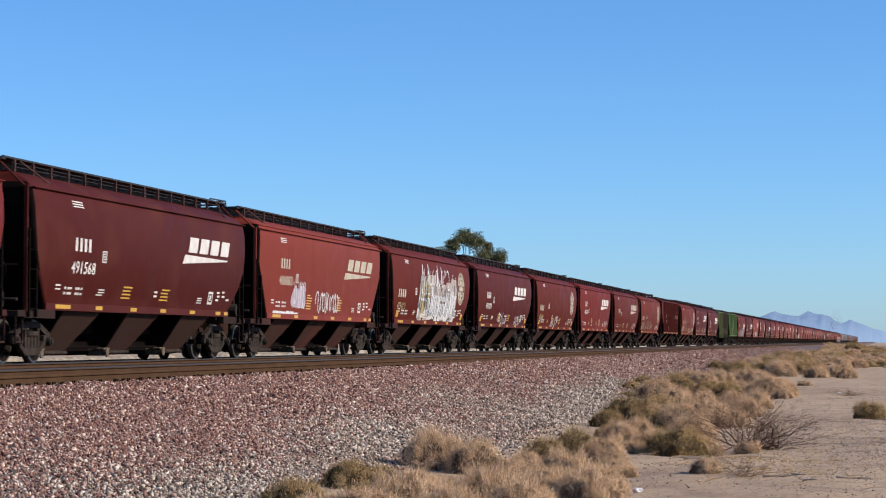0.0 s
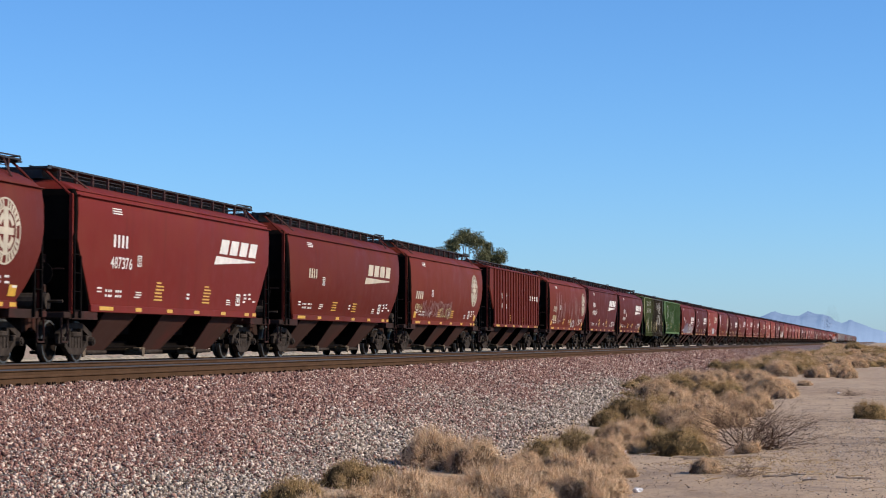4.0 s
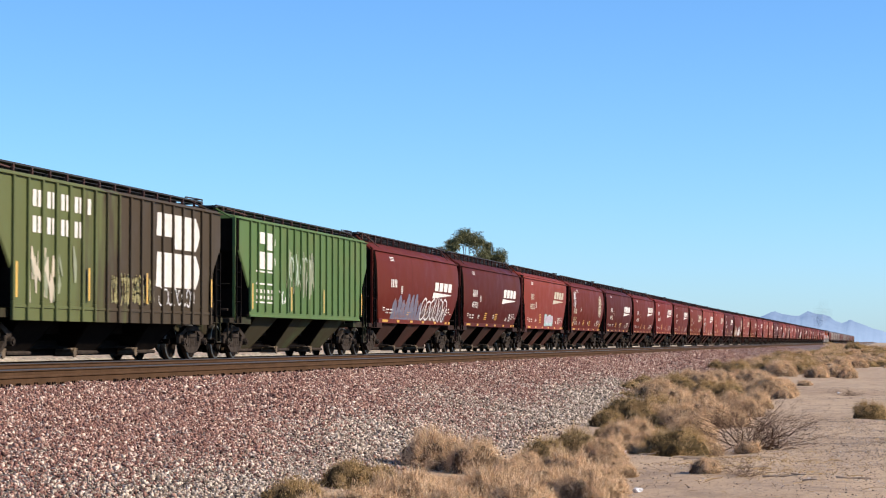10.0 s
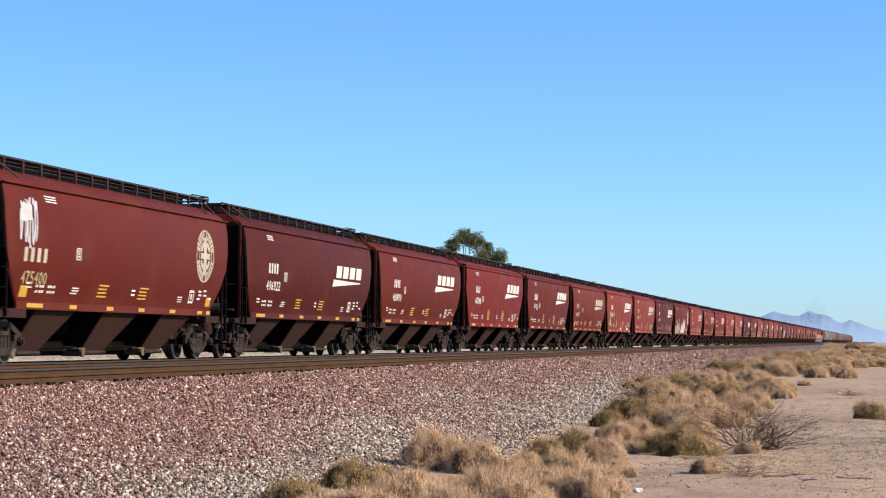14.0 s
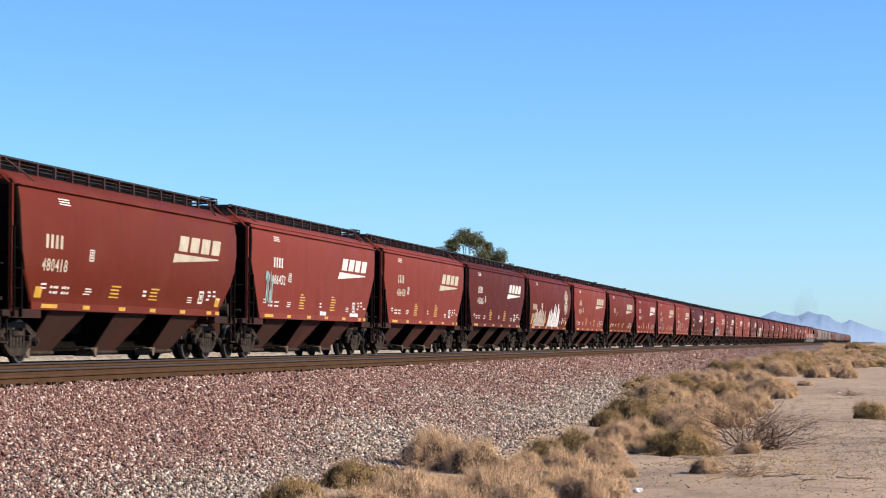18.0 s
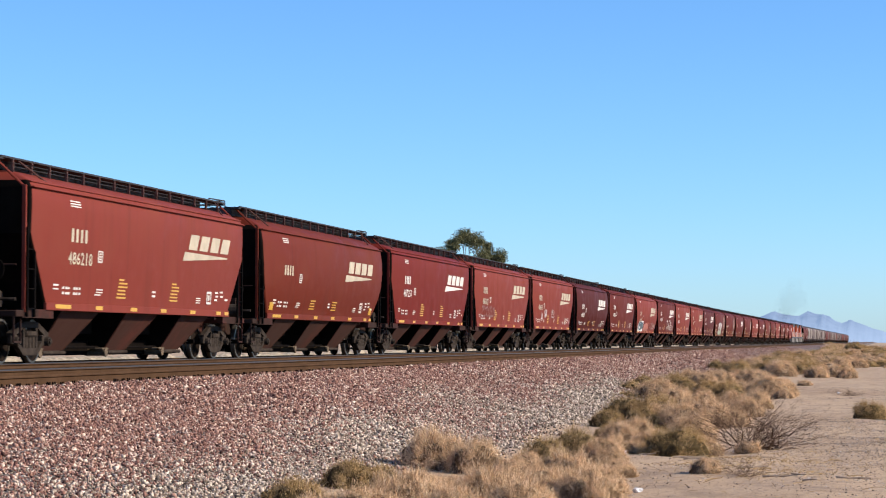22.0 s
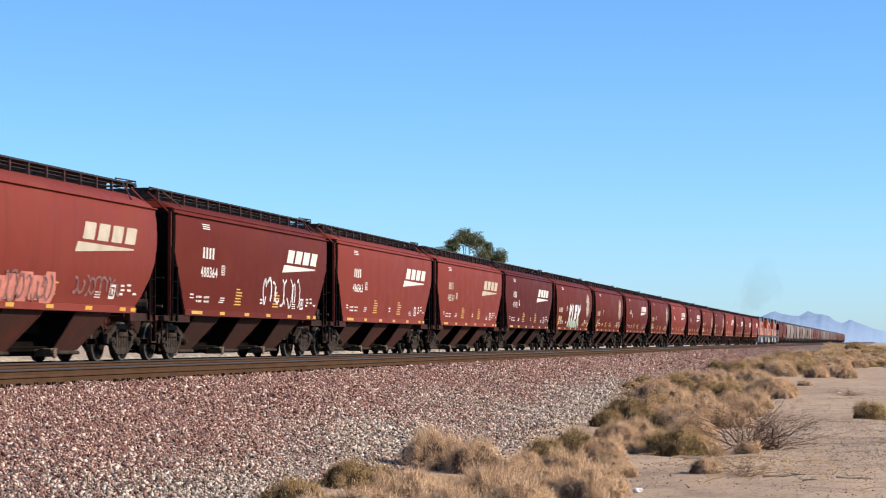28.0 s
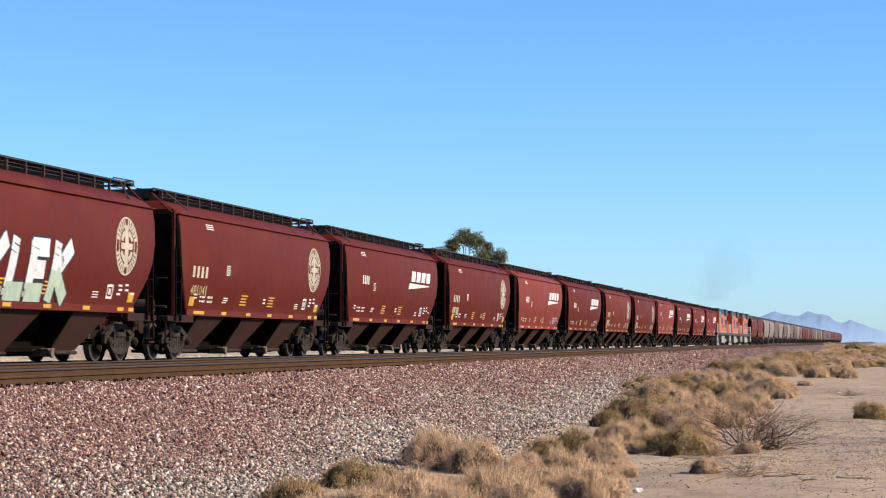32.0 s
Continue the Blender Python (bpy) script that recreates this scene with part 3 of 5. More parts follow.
def strip_bm(s, form, z, h, out, hl):
    bm = bmesh.new()
    x = side_x(form, z)
    a, b = sorted((s * (x - 0.04), s * (x + out)))
    box(bm, a, b, -hl, hl, z, z + h, 0.008)
    return bm


def rib_bm(s, form, y, z0, z1):
    bm = bmesh.new()
    x = side_x(form, 2.5)
    a, b = sorted((s * (x - 0.01), s * (x + 0.065)))
    box(bm, a, b, y - 0.045, y + 0.045, z0, z1, 0.012)
    return bm


# ---- lettering on curved sides ----
class Marks:
    """Collects thin shapes (y, z) laid on a car's side."""

    def __init__(self, form, lift=0.010):
        self.bm, self.form, self.lift = bmesh.new(), form, lift

    def put(self, y, z, more=0.0):
        return self.bm.verts.new((side_x(self.form, z) + self.lift + more, y, z))

    def quad(self, a, b, c, d, n=3, more=0.0):
        """Corners counter-clockwise from the lower left, cut into n rows."""
        rows = []
        for k in range(n + 1):
            f = k / n
            rows.append((self.put(a[0] + (d[0] - a[0]) * f, a[1] + (d[1] - a[1]) * f, more), self.put(b[0] + (c[0] - b[0]) * f, b[1] + (c[1] - b[1]) * f, more)))
        for (p, q), (r, s) in zip(rows, rows[1:]):
            self.bm.faces.new((p, q, s, r))
        return self

    def bar(self, y, z, w, h, slant=0.0, more=0.0):
        return self.quad((y, z), (y + w, z), (y + w + slant, z + h), (y + slant, z + h), 2, more)

    def stroke(self, pts, w, more=0.0):
        """A painted line along pts."""
        fine = []
        for (y0, z0), (y1, z1) in zip(pts, pts[1:]):
            k = max(1, int(abs(z1 - z0) / 0.15))
            fine += [(y0 + (y1 - y0) * j / k, z0 + (z1 - z0) * j / k) for j in range(k)]
        fine.append(pts[-1])
        for (y0, z0), (y1, z1) in zip(fine, fine[1:]):
            d = math.hypot(y1 - y0, z1 - z0) or 1
            ny, nz = -(z1 - z0) / d * w / 2, (y1 - y0) / d * w / 2
            ey, ez = (y1 - y0) / d * w * 0.3, (z1 - z0) / d * w * 0.3
            self.quad((y0 - ny - ey, z0 - nz - ez), (y1 - ny + ey, z1 - nz + ez), (y1 + ny + ey, z1 + nz + ez), (y0 + ny - ey, z0 + nz - ez), 1, more)
        return self

    def disc(self, y, z, r0, r1, a0=0, a1=360, n=36, squash=1.0):
        for k in range(n):
            a, b = radians(a0 + (a1 - a0) * k / n), radians(a0 + (a1 - a0) * (k + 1) / n)
            p = [(y + r * math.cos(t) * squash, z + r * math.sin(t)) for r, t in ((r0, a), (r1, a), (r1, b), (r0, b))]
            self.quad(p[0], p[1], p[2], p[3], 1)
        return self

    def glyphs(self, text, y, z, w, h, more=0.0):
        """Characters side by side, each w wide and h high."""
        for k, ch in enumerate(text):
            vs, fs = GLYPH[ch]
            new_vs = [self.put(y + (k + u * 0.86) * w, z + v * h, more) for u, v in vs]
            for f in fs:
                try:
                    self.bm.faces.new([new_vs[i] for i in f])
                except ValueError:
                    pass
        return self

    def mesh(self, name, mat):
        bmesh.ops.recalc_face_normals(self.bm, faces=self.bm.faces)
        return mesh_of(name, self.bm, mat)


def font_shapes(chars, thick=0.0):
    """Outlines of the built-in font's characters, scaled to one by one."""
    out = {}
    for ch in chars:
        cu = bpy.data.curves.new("letter", "FONT")
        cu.body, cu.resolution_u, cu.offset = ch, 2, thick
        ob = new("letter", cu)
        dg = bpy.context.evaluated_depsgraph_get()
        me = bpy.data.meshes.new_from_object(ob.evaluated_get(dg))
        v = np.array([p.co[:2] for p in me.vertices])
        lo, hi = v.min(0), v.max(0)
        if ch == "1":
            lo, hi = np.array([lo[0] - 0.11, lo[1]]), np.array([hi[0] + 0.13, hi[1]])
        out[ch] = ([tuple(p) for p in (v - lo) / (hi - lo)], [tuple(p.vertices) for p in me.polygons])
        bpy.data.objects.remove(ob)
        bpy.data.curves.remove(cu)
        bpy.data.meshes.remove(me)
    return out


GLYPH = font_shapes("0123456789", 0.012)


def emblem_slab(form, y=2.7, z=2.78, k=1.0):
    """Four leaning blocks over a long wedge."""
    m = Marks(form)
    h = 0.40 * k
    sl = lambda f: 0.22 * k * f
    for i in range(4):
        a, wd = y + i * 0.95 * k, 0.74 * k
        m.quad((a, z), (a + wd, z), (a + wd + sl(1), z + h), (a + sl(1), z + h))
    m.quad((y - 0.45 * k, z - 0.31 * k), (y + 3.55 * k, z - 0.135 * k), (y + 3.55 * k, z - 0.10 * k), (y - 0.28 * k, z - 0.07 * k), 2)
    return m


def emblem_block(form, y, z, w, h):
    """Two stacked blocks with rounded shoulders and a stepped notch between."""
    m = Marks(form)
    for base, k in ((z + h * 0.52, 0), (z, 1)):
        hh = h * 0.46
        for i in range(6):
            f0, f1 = i / 6, (i + 1) / 6
            r0, r1 = [w * (0.94 + 0.10 * math.sin(math.pi * f)) for f in (f0, f1)]
            cut = w * (0.42 if (k == 0 and i < 2) or (k == 1 and i > 3) else 0.0)
            m.quad((y + cut * (k == 0) + 0.1 * f0, base + hh * f0), (y + r0, base + hh * f0), (y + r1, base + hh * f1), (y + cut * (k == 0) + 0.1 * f1, base + hh * f1), 1)
    return m


def emblem_round(form, y=5.85, z=2.75, r=0.70):
    """A broad ticked ring round an upright cross with filled corners."""
    m = Marks(form)
    q = 1.12
    m.disc(y, z, r * 0.94, r, squash=q)
    m.disc(y, z, r * 0.66, r * 0.72, squash=q)
    for k in range(30):
        a = radians(90 + 360 * k / 30)
        if k % 15 not in (0, 7, 8):
            m.stroke([(y + q * r * f * math.cos(a), z + r * f * math.sin(a)) for f in (0.76, 0.90)], 0.085)
    for a in (45, 135, 225, 315):
        m.disc(y, z, r * 0.40, r * 0.58, a - 24, a + 24, 6, q)
    m.bar(y - 0.13, z - 0.47, 0.26, 0.94)
    m.bar(y - 0.36 * q, z - 0.075, 0.72 * q, 0.15, 0, 0.001)
    return m


def word_blocks(form, y, z, w=1.15, h=0.30):
    """Condensed lettering that stands as four narrow bars."""
    m = Marks(form)
    for i in range(4):
        m.bar(y + i * w / 4, z, 0.52 * w / 4, h)
    return m


def stencils(form, dz=0.0):
    m = Marks(form)
    for k in range(3):
        m.bar(-5.8 + 0.03 * k, 3.59 - 0.055 * k, 0.66, 0.028)
    m.bar(-3.86, 2.30, 0.05, 0.27).bar(-3.60, 2.30, 0.05, 0.27).bar(-3.81, 2.54, 0.21, 0.03).bar(-3.81, 2.30, 0.21, 0.03)
    for k in range(3):
        m.bar(-3.77, 2.36 + 0.06 * k, 0.13, 0.035)
    for z in (1.66, 1.545):
        for y in (-6.05, -5.85, -5.7, -5.35, -5.2, -5.02):
            m.bar(y, z + dz, 0.12, 0.055, 0.02)
    for z in (1.56, 1.62, 1.68):
        m.bar(-3.95 + 0.1 * (z > 1.6), z + dz, 0.42, 0.028)
        m.bar(3.85, z + dz - 0.05, 0.4, 0.026)
    m.bar(-6.6, 1.72 + dz, 0.32, 0.04).bar(-6.6, 1.64 + dz, 0.32, 0.03)
    for y, z in ((5.55, 1.80), (5.6, 1.70), (5.5, 1.60), (6.0, 1.82), (6.05, 1.70), (6.5, 1.62), (0.2, 1.60), (0.2, 1.70)):
        m.bar(y, z + dz, 0.26, 0.05)
    m.bar(4.8, 1.50 + dz, 0.06, 0.34).bar(5.15, 1.50 + dz, 0.06, 0.34).bar(4.86, 1.78 + dz, 0.29, 0.06).bar(4.86, 1.50 + dz, 0.29, 0.06).bar(4.93, 1.6 + dz, 0.14, 0.14)
    return m


def yellow_lines(form, y, n=6, dz=0.0):
    m = Marks(form)
    for k in range(n):
        m.bar(y + 0.03 * k, 1.50 + 0.085 * k + dz, 0.66 - 0.05 * (k % 3) - 0.2 * (k == 5), 0.038)
    return m


def scrawl(form, y0, y1, z0, z1, seed, w=0.05, loops=9, more=0.004):
    """Freehand looping paint strokes."""
    r = random.Random(seed)
    m = Marks(form)
    step = (y1 - y0) / loops
    for k in range(loops):
        cy, cz = y0 + (k + 0.5) * step, (z0 + z1) / 2
        hy, hz = step * r.uniform(0.35, 0.7), (z1 - z0) / 2 * r.uniform(0.65, 1.0)
        a = r.uniform(0, 6)
        pts = [(cy + hy * math.cos(a + t * 0.55) * r.uniform(0.7, 1.1), cz + hz * math.sin(a + t * 0.55 + r.uniform(-0.2, 0.2))) for t in range(r.randint(6, 11))]
        m.stroke(pts, w * r.uniform(0.7, 1.2), more)
    return m


def blobs(form, y0, y1, z0, z1, seed, n, fill=0.8, more=0.0):
    """Filled bulging letter-like shapes, side by side."""
    r = random.Random(seed)
    m = Marks(form)
    step = (y1 - y0) / n
    for k in range(n):
        a, b = y0 + k * step, y0 + (k + fill + 0.12) * step
        t, d = z1 - r.uniform(0, 0.25) * (z1 - z0), z0 + r.uniform(0, 0.12) * (z1 - z0)
        cut = 4
        for j in range(cut):
            f0, f1 = j / cut, (j + 1) / cut
            bulge = lambda f: 0.12 * step * math.sin(math.pi * f) + 0.10 * step * math.sin(5 * f + seed + k)
            lean = 0.12 * step
            m.quad((a - bulge(f0) + lean * f0, d + (t - d) * f0), (b + bulge(f0) + lean * f0, d + (t - d) * f0),
                   (b + bulge(f1) + lean * f1, d + (t - d) * f1), (a - bulge(f1) + lean * f1, d + (t - d) * f1), 1, more)
    return m


def spikes(form, y0, y1, z0, z1, seed, n, more=0.0):
    """A mass of tall flame-like letters with ragged tops and thin gaps."""
    r = random.Random(seed)
    m = Marks(form)
    step = (y1 - y0) / n
    for k in range(n):
        tall = (z1 - z0) * r.uniform(0.62, 1.0) * (0.8 if k in (0, n - 1) else 1)
        a, b, lean = y0 + k * step, y0 + (k + r.uniform(1.02, 1.22)) * step, r.uniform(-0.1, 0.35) * step
        dip = r.uniform(0.0, 0.05)
        rows = [(dip, 0.06, 0.94), (0.12, 0.0, 1.0), (0.35, 0.05, 0.97), (0.55, r.uniform(0.0, 0.2), r.uniform(0.8, 1.0)), (0.78, r.uniform(0.05, 0.3), r.uniform(0.68, 0.92)), (1.0, r.uniform(0.3, 0.45), r.uniform(0.55, 0.7))]
        for (f0, l0, r0), (f1, l1, r1) in zip(rows, rows[1:]):
            m.quad((a + (b - a) * l0 + lean * f0, z0 + tall * f0), (a + (b - a) * r0 + lean * f0, z0 + tall * f0), (a + (b - a) * r1 + lean * f1, z0 + tall * f1), (a + (b - a) * l1 + lean * f1, z0 + tall * f1), 1, more + 0.0003 * k)
    return m


def outlines(form, y0, y1, z0, z1, seed, n, w=0.08, more=0.004):
    """Bubble letters drawn as broad closed outlines with a stroke inside each."""
    r = random.Random(seed)
    m = Marks(form)
    step = (y1 - y0) / n
    for k in range(n):
        cy, cz = y0 + (k + 0.5) * step, (z0 + z1) / 2 + r.uniform(-0.06, 0.06) * (z1 - z0)
        hy, hz, p, q = step * r.uniform(0.46, 0.56), (z1 - z0) / 2 * r.uniform(0.8, 1.0), r.uniform(0, 6), r.choice((2, 3, 4))
        ring = []
        for t in range(17):
            a = 2 * math.pi * t / 16
            g = 1 + 0.16 * math.sin(q * a + p)
            ring.append((cy + hy * g * math.cos(a) + 0.2 * hz * math.sin(a), cz + hz * g * math.sin(a)))
        m.stroke(ring, w, more)
        m.stroke([(cy - 0.35 * hy, cz - 0.35 * hz), (cy + r.uniform(-0.2, 0.2) * hy, cz + r.uniform(-0.1, 0.2) * hz), (cy + 0.3 * hy, cz + 0.4 * hz)], w * 0.8, more)
    return m


def smears(form, y0, y1, z0, z1, seed, n, more=0.002):
    """Upright runs and brush smears of thinned paint."""
    r = random.Random(seed)
    m = Marks(form)
    for k in range(n):
        y, a = r.uniform(y0, y1), r.uniform(z0, z0 + 0.55 * (z1 - z0))
        b, w = min(z1, a + r.uniform(0.25, 0.75) * (z1 - z0)), r.uniform(0.05, 0.22)
        j = r.uniform(-0.12, 0.12)
        m.quad((y, a), (y + w * 0.6, a), (y + w + j, (a + b) / 2), (y - 0.02 + j, (a + b) / 2), 2, more + 0.0002 * k)
        m.quad((y - 0.02 + j, (a + b) / 2), (y + w + j, (a + b) / 2), (y + w * 0.4 + 1.6 * j, b), (y + 1.6 * j, b), 2, more + 0.0002 * k)
    return m


SOOT = paint("sooty_paint", (0.03, 0.02, 0.016), 0.95, 0.8, 0.08)


# ---- the three prototypes, built once and copied ----
WHEELSET = wheelset_mesh()
FRAME_L, FRAME_R, BOLSTER = [mesh_of("sideframe", sideframe_bm(1), TRUCK), mesh_of("sideframe", sideframe_bm(-1), TRUCK), mesh_of("bolster", bolster_bm(), GRIME_SHADE)]
WHEELS = {-0.89: [], 0.89: []}


def truck_under(car, y):
    truck = part("truck", BOLSTER, None, car, "four-wheel truck of dusty brown steel", pose(0, y, 0))
    part("sideframe", FRAME_L, None, truck)
    part("sideframe", FRAME_R, None, truck)
    for k in (-0.89, 0.89):
        part("wheelset", WHEELSET, None, truck, "steel wheels with bright rims", pose(0, k, 0.4826))
    return truck


def hopper_car(form, ribs=False, double=False):
    car = new("hopper_car")
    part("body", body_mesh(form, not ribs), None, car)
    up = 4.30 if ribs else 4.40
    eave = 3.94 if ribs else 3.76
    for s in (-1, 1):
        part("eave_strip", strip_bm(s, form, eave, 0.03, 0.06, 8.06), PAINT, car)
        if double:
            part("eave_strip", strip_bm(s, form, eave + 0.12, 0.03, 0.03, 8.02), PAINT, car)
        part("side_sill", strip_bm(s, form, 1.19 if ribs else 1.16, 0.07 if ribs else 0.17, 0.03, 6.95), PAINT, car)
        part("running_board", board_bm(s, up), BLACK, car, "dark steel grating walkway")
        for dz in (0.07, 0.15):
            bm = bmesh.new()
            rod(bm, (s * 0.90, -7.7, up - dz), (s * 0.90, 7.7, up - dz), 0.011, 5)
            part("roof_pipe", bm, BLACK, car)
        for e in (-1, 1):
            bm = bmesh.new()
            rod(bm, (s * 0.95, e * 7.3, up - 0.02), (s * 1.38, e * 6.7, eave + 0.18), 0.022, 5)
            part("roof_strut", bm, BRACKET, car)
        for k in range(15):
            part("board_bracket", post_bm(s, -7.6 + k * 15.2 / 14, form, up, 0.93), BRACKET, car)
        for e in (-1, 1):
            part("ladder", ladder_bm(s, e, 1.0, 2.9), GRIME_SHADE, car, "black steel ladder")
            part("end_post", end_post_bm(s, e, eave + 0.1, up), PAINT, car)
        if ribs:
            for k in range(18):
                y = -7.0 + k * 14.0 / 17
                part("side_rib", rib_bm(s, form, y, 1.34, 3.94), PAINT, car)
    for e in (-1, 1):
        part("end_platform", platform_bm(e), SOOT, car)
        part("coupler", coupler_bm(e), GRIME_SHADE, car, "rusty steel coupler")
        part("end_handrail", hoop_bm(e, up), BLACK, car)
        truck_under(car, e * 6.9)
    for k in range(3):
        part("hatch_cover", hatch_bm(-7.45 + k * 5.0, -2.5 + k * 5.0, up), BLACK, car)
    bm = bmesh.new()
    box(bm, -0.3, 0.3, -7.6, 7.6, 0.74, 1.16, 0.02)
    part("centre_sill", bm, GRIME_SHADE, car)
    # blocks added behind the gaps, near-black to stand for the shade there
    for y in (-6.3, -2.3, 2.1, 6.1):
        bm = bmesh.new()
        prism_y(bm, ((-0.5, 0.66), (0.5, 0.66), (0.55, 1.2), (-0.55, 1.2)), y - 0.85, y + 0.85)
        part("slope_sheet", bm, GRIME_SHADE, car, "sloping floor sheet, near-black as the shade between the bays")
    for y in (-4.45, -0.1, 4.25):
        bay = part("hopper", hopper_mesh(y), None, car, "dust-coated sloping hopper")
        part("outlet_gate", gate_bm(y), TRUCK, bay, "dusty brown outlet gate")
        part("outlet_pipe", chute_bm(y), GATE, bay, "pale dust-covered outlet pipe")
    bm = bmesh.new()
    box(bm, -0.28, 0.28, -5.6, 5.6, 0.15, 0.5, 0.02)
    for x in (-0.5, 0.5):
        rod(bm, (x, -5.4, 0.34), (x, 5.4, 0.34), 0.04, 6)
    part("brake_rigging", bm, GRIME_SHADE, car, "black brake rods and pipes")
    part("brake_wheel", brake_wheel_bm(), GRIME_SHADE, car)
    part("brake_cylinder", brake_cylinder_bm(), TRUCK, car)
    return car


# colours of the cars' paint
DARK, PURPLE, MAROON, BRICK, RUST, RED = (0.072, 0.012, 0.0085), (0.086, 0.0148, 0.0118), (0.110, 0.0168, 0.0098), (0.195, 0.0362, 0.0238), (0.134, 0.0225, 0.0115), (0.148, 0.019, 0.0132)
OLIVE, GREEN, PALE, GREY = (0.108, 0.122, 0.046), (0.088, 0.145, 0.05), (0.27, 0.23, 0.20), (0.13, 0.10, 0.09)
SAY = {DARK: "dark maroon", PURPLE: "dark purplish maroon", MAROON: "maroon", BRICK: "faded brick-red", RUST: "rusty brown-red", RED: "bright oxide-red", OLIVE: "weathered olive-green", GREEN: "light green", PALE: "dusty white", GREY: "dull grey"}
FORMS = {"R": ROUND, "S": SLANT, "C": RIBBED}
PROTO = {}
# what each car along the train is: form, paint, emblem (slab, round, none), number, emblem colour
CARS = [
    ("R", RED, "w", ""), ("R", DARK, "w", "491568"), ("S", BRICK, "w", "486883"), ("R", MAROON, "o", "475410"), ("R", PURPLE, "w", "499028"), ("R", MAROON, "o", "476408"), ("S", RED, "w", "487376"),
    ("R", MAROON, "w", ""), ("R", RUST, "o", "478914"), ("C", MAROON, "b", ""), ("R", RUST, "o", ""), ("S", PURPLE, "w", "497768"), ("R", PURPLE, "w", "490444"), ("C", OLIVE, "g", ""), ("C", GREEN, "h", ""),
    ("R", MAROON, "w", ""), ("R", DARK, "w", "497921"), ("S", BRICK, "w", "485212"), ("R", MAROON, "o", "475400"), ("R", DARK, "w", "496922"), ("R", MAROON, "w", "480810"), ("S", RED, "w", "487898"), ("S", MAROON, "w", "477282"),
    ("R", RUST, "w", "480418"), ("S", BRICK, "w", "486452"), ("S", BRICK, "w", "486458"), ("S", PURPLE, "w", "495065"), ("R", MAROON, "o", ""), ("S", BRICK, "w", "486218"), ("R", RUST, "w", ""), ("S", RED, "w", "487251"), ("S", BRICK, "w", "486082"),
    ("S", BRICK, "w", "486540"), ("R", DARK, "w", "497806"), ("S", MAROON, "w", "488036"), ("R", BRICK, "w", "483273"), ("S", MAROON, "w", "488364"), ("S", BRICK, "w", "486363"), ("S", BRICK, "w", "485781"), ("S", PURPLE, "w", "477422"),
    ("R", MAROON, "o", ""), ("R", MAROON, "o", "481041"), ("R", MAROON, "w", ""), ("R", MAROON, "o", ""), ("R", BRICK, "w", ""), ("R", MAROON, "w", ""), ("R", RUST, "o", ""), ("R", MAROON, "o", ""), ("S", BRICK, "w", ""), ("R", MAROON, "w", ""), ("R", RUST, "w", ""), ("S", RED, "w", "")]
GAP_AT = ((0, 43.6), (1, 61.3), (2, 79.2), (3, 97.5), (8, 188.8), (9, 207.4), (10, 226.4), (11, 244.1), (12, 261.2), (13, 279.2), (14, 297.0), (16, 331.6), (17, 349.5), (18, 368.0), (19, 385.3), (24, 474.3), (25, 492.0), (26, 509.2), (29, 563.5), (30, 581.3), (31, 598.7), (35, 669.4), (36, 687.1), (37, 704.7), (39, 739.4), (40, 757.4), (41, 775.7), (42, 794.2), (51, 964.0))


def gap(m):
    """Where the coupling behind car m stands at the start."""
    return 43.6 + m * 17.9 if m < 0 else float(np.interp(m, [g[0] for g in GAP_AT], [g[1] for g in GAP_AT]))


SHARED = {}


def shared(key, make, mat):
    if key not in SHARED:
        SHARED[key] = make().mesh(key.split("/")[0], mat)
    return SHARED[key]


MOVING = []
CAR_SHIFT, MARK_SHIFT, EMBLEM_SHIFT = {10: 0.7}, {10: 0.5, 23: -0.95}, {4: -0.35, 11: 0.25, 39: -0.3}
EMBLEM_DROP = {15: -0.26, 16: -0.2, 19: -0.2}      # cars and lettering that stand aside from the usual place


def add_car(m, kind, paint_col, emblem, number):
    form = FORMS[kind]
    y = (gap(m - 1) + gap(m)) / 2 + CAR_SHIFT.get(m, 0.0)
    if kind not in PROTO:
        PROTO[kind] = hopper_car(form, kind == "C", kind == "S")
        car = PROTO[kind]
    else:
        car = copy_thing(PROTO[kind], pose(0, 0, 0))
        for ob in list(car.children):
            if ob.name.split(".")[0] in MARK_NAMES:
                bpy.data.objects.remove(ob)
    for ob in (car, *car.children_recursive):
        ob.color = (*paint_col, 1)
    if paint_col is OLIVE:
        for ob in car.children:
            for slot in ob.material_slots:
                if slot.material is PAINT:
                    slot.link = "OBJECT"
                    slot.material = RUSTY
                elif slot.material is DUSTY:
                    # the olive car's hopper bays are near-black on every face
                    slot.link = "OBJECT"
                    slot.material = GRIME_SHADE
        for s in (-1, 1):
            part("side_skirt", strip_bm(s, form, 0.92, 0.27, 0.006, 6.95), RUSTY, car).color = (*paint_col, 1)
            for k in range(18):
                part("side_rib", rib_bm(s, form, -7.0 + k * 14.0 / 17, 0.92, 1.34), RUSTY, car).color = (*paint_col, 1)
    pale = SAY[paint_col]
    shape = {"R": "round-sided", "S": "slant-ended", "C": "rib-sided"}[kind]
    sign = {"w": "a white slab emblem", "o": "a round cream cross emblem", "b": "spaced white lettering", "g": "a large block emblem", "h": "a white block emblem"}[emblem]
    tagged(car, f"{pale} {shape} covered hopper car with {sign}", "hopper car", "cars of the train")
    add_marks(m, car, kind, form, emblem, number)
    MOVING.append((car, TRACK_X, y, RAIL_Z))
    return car


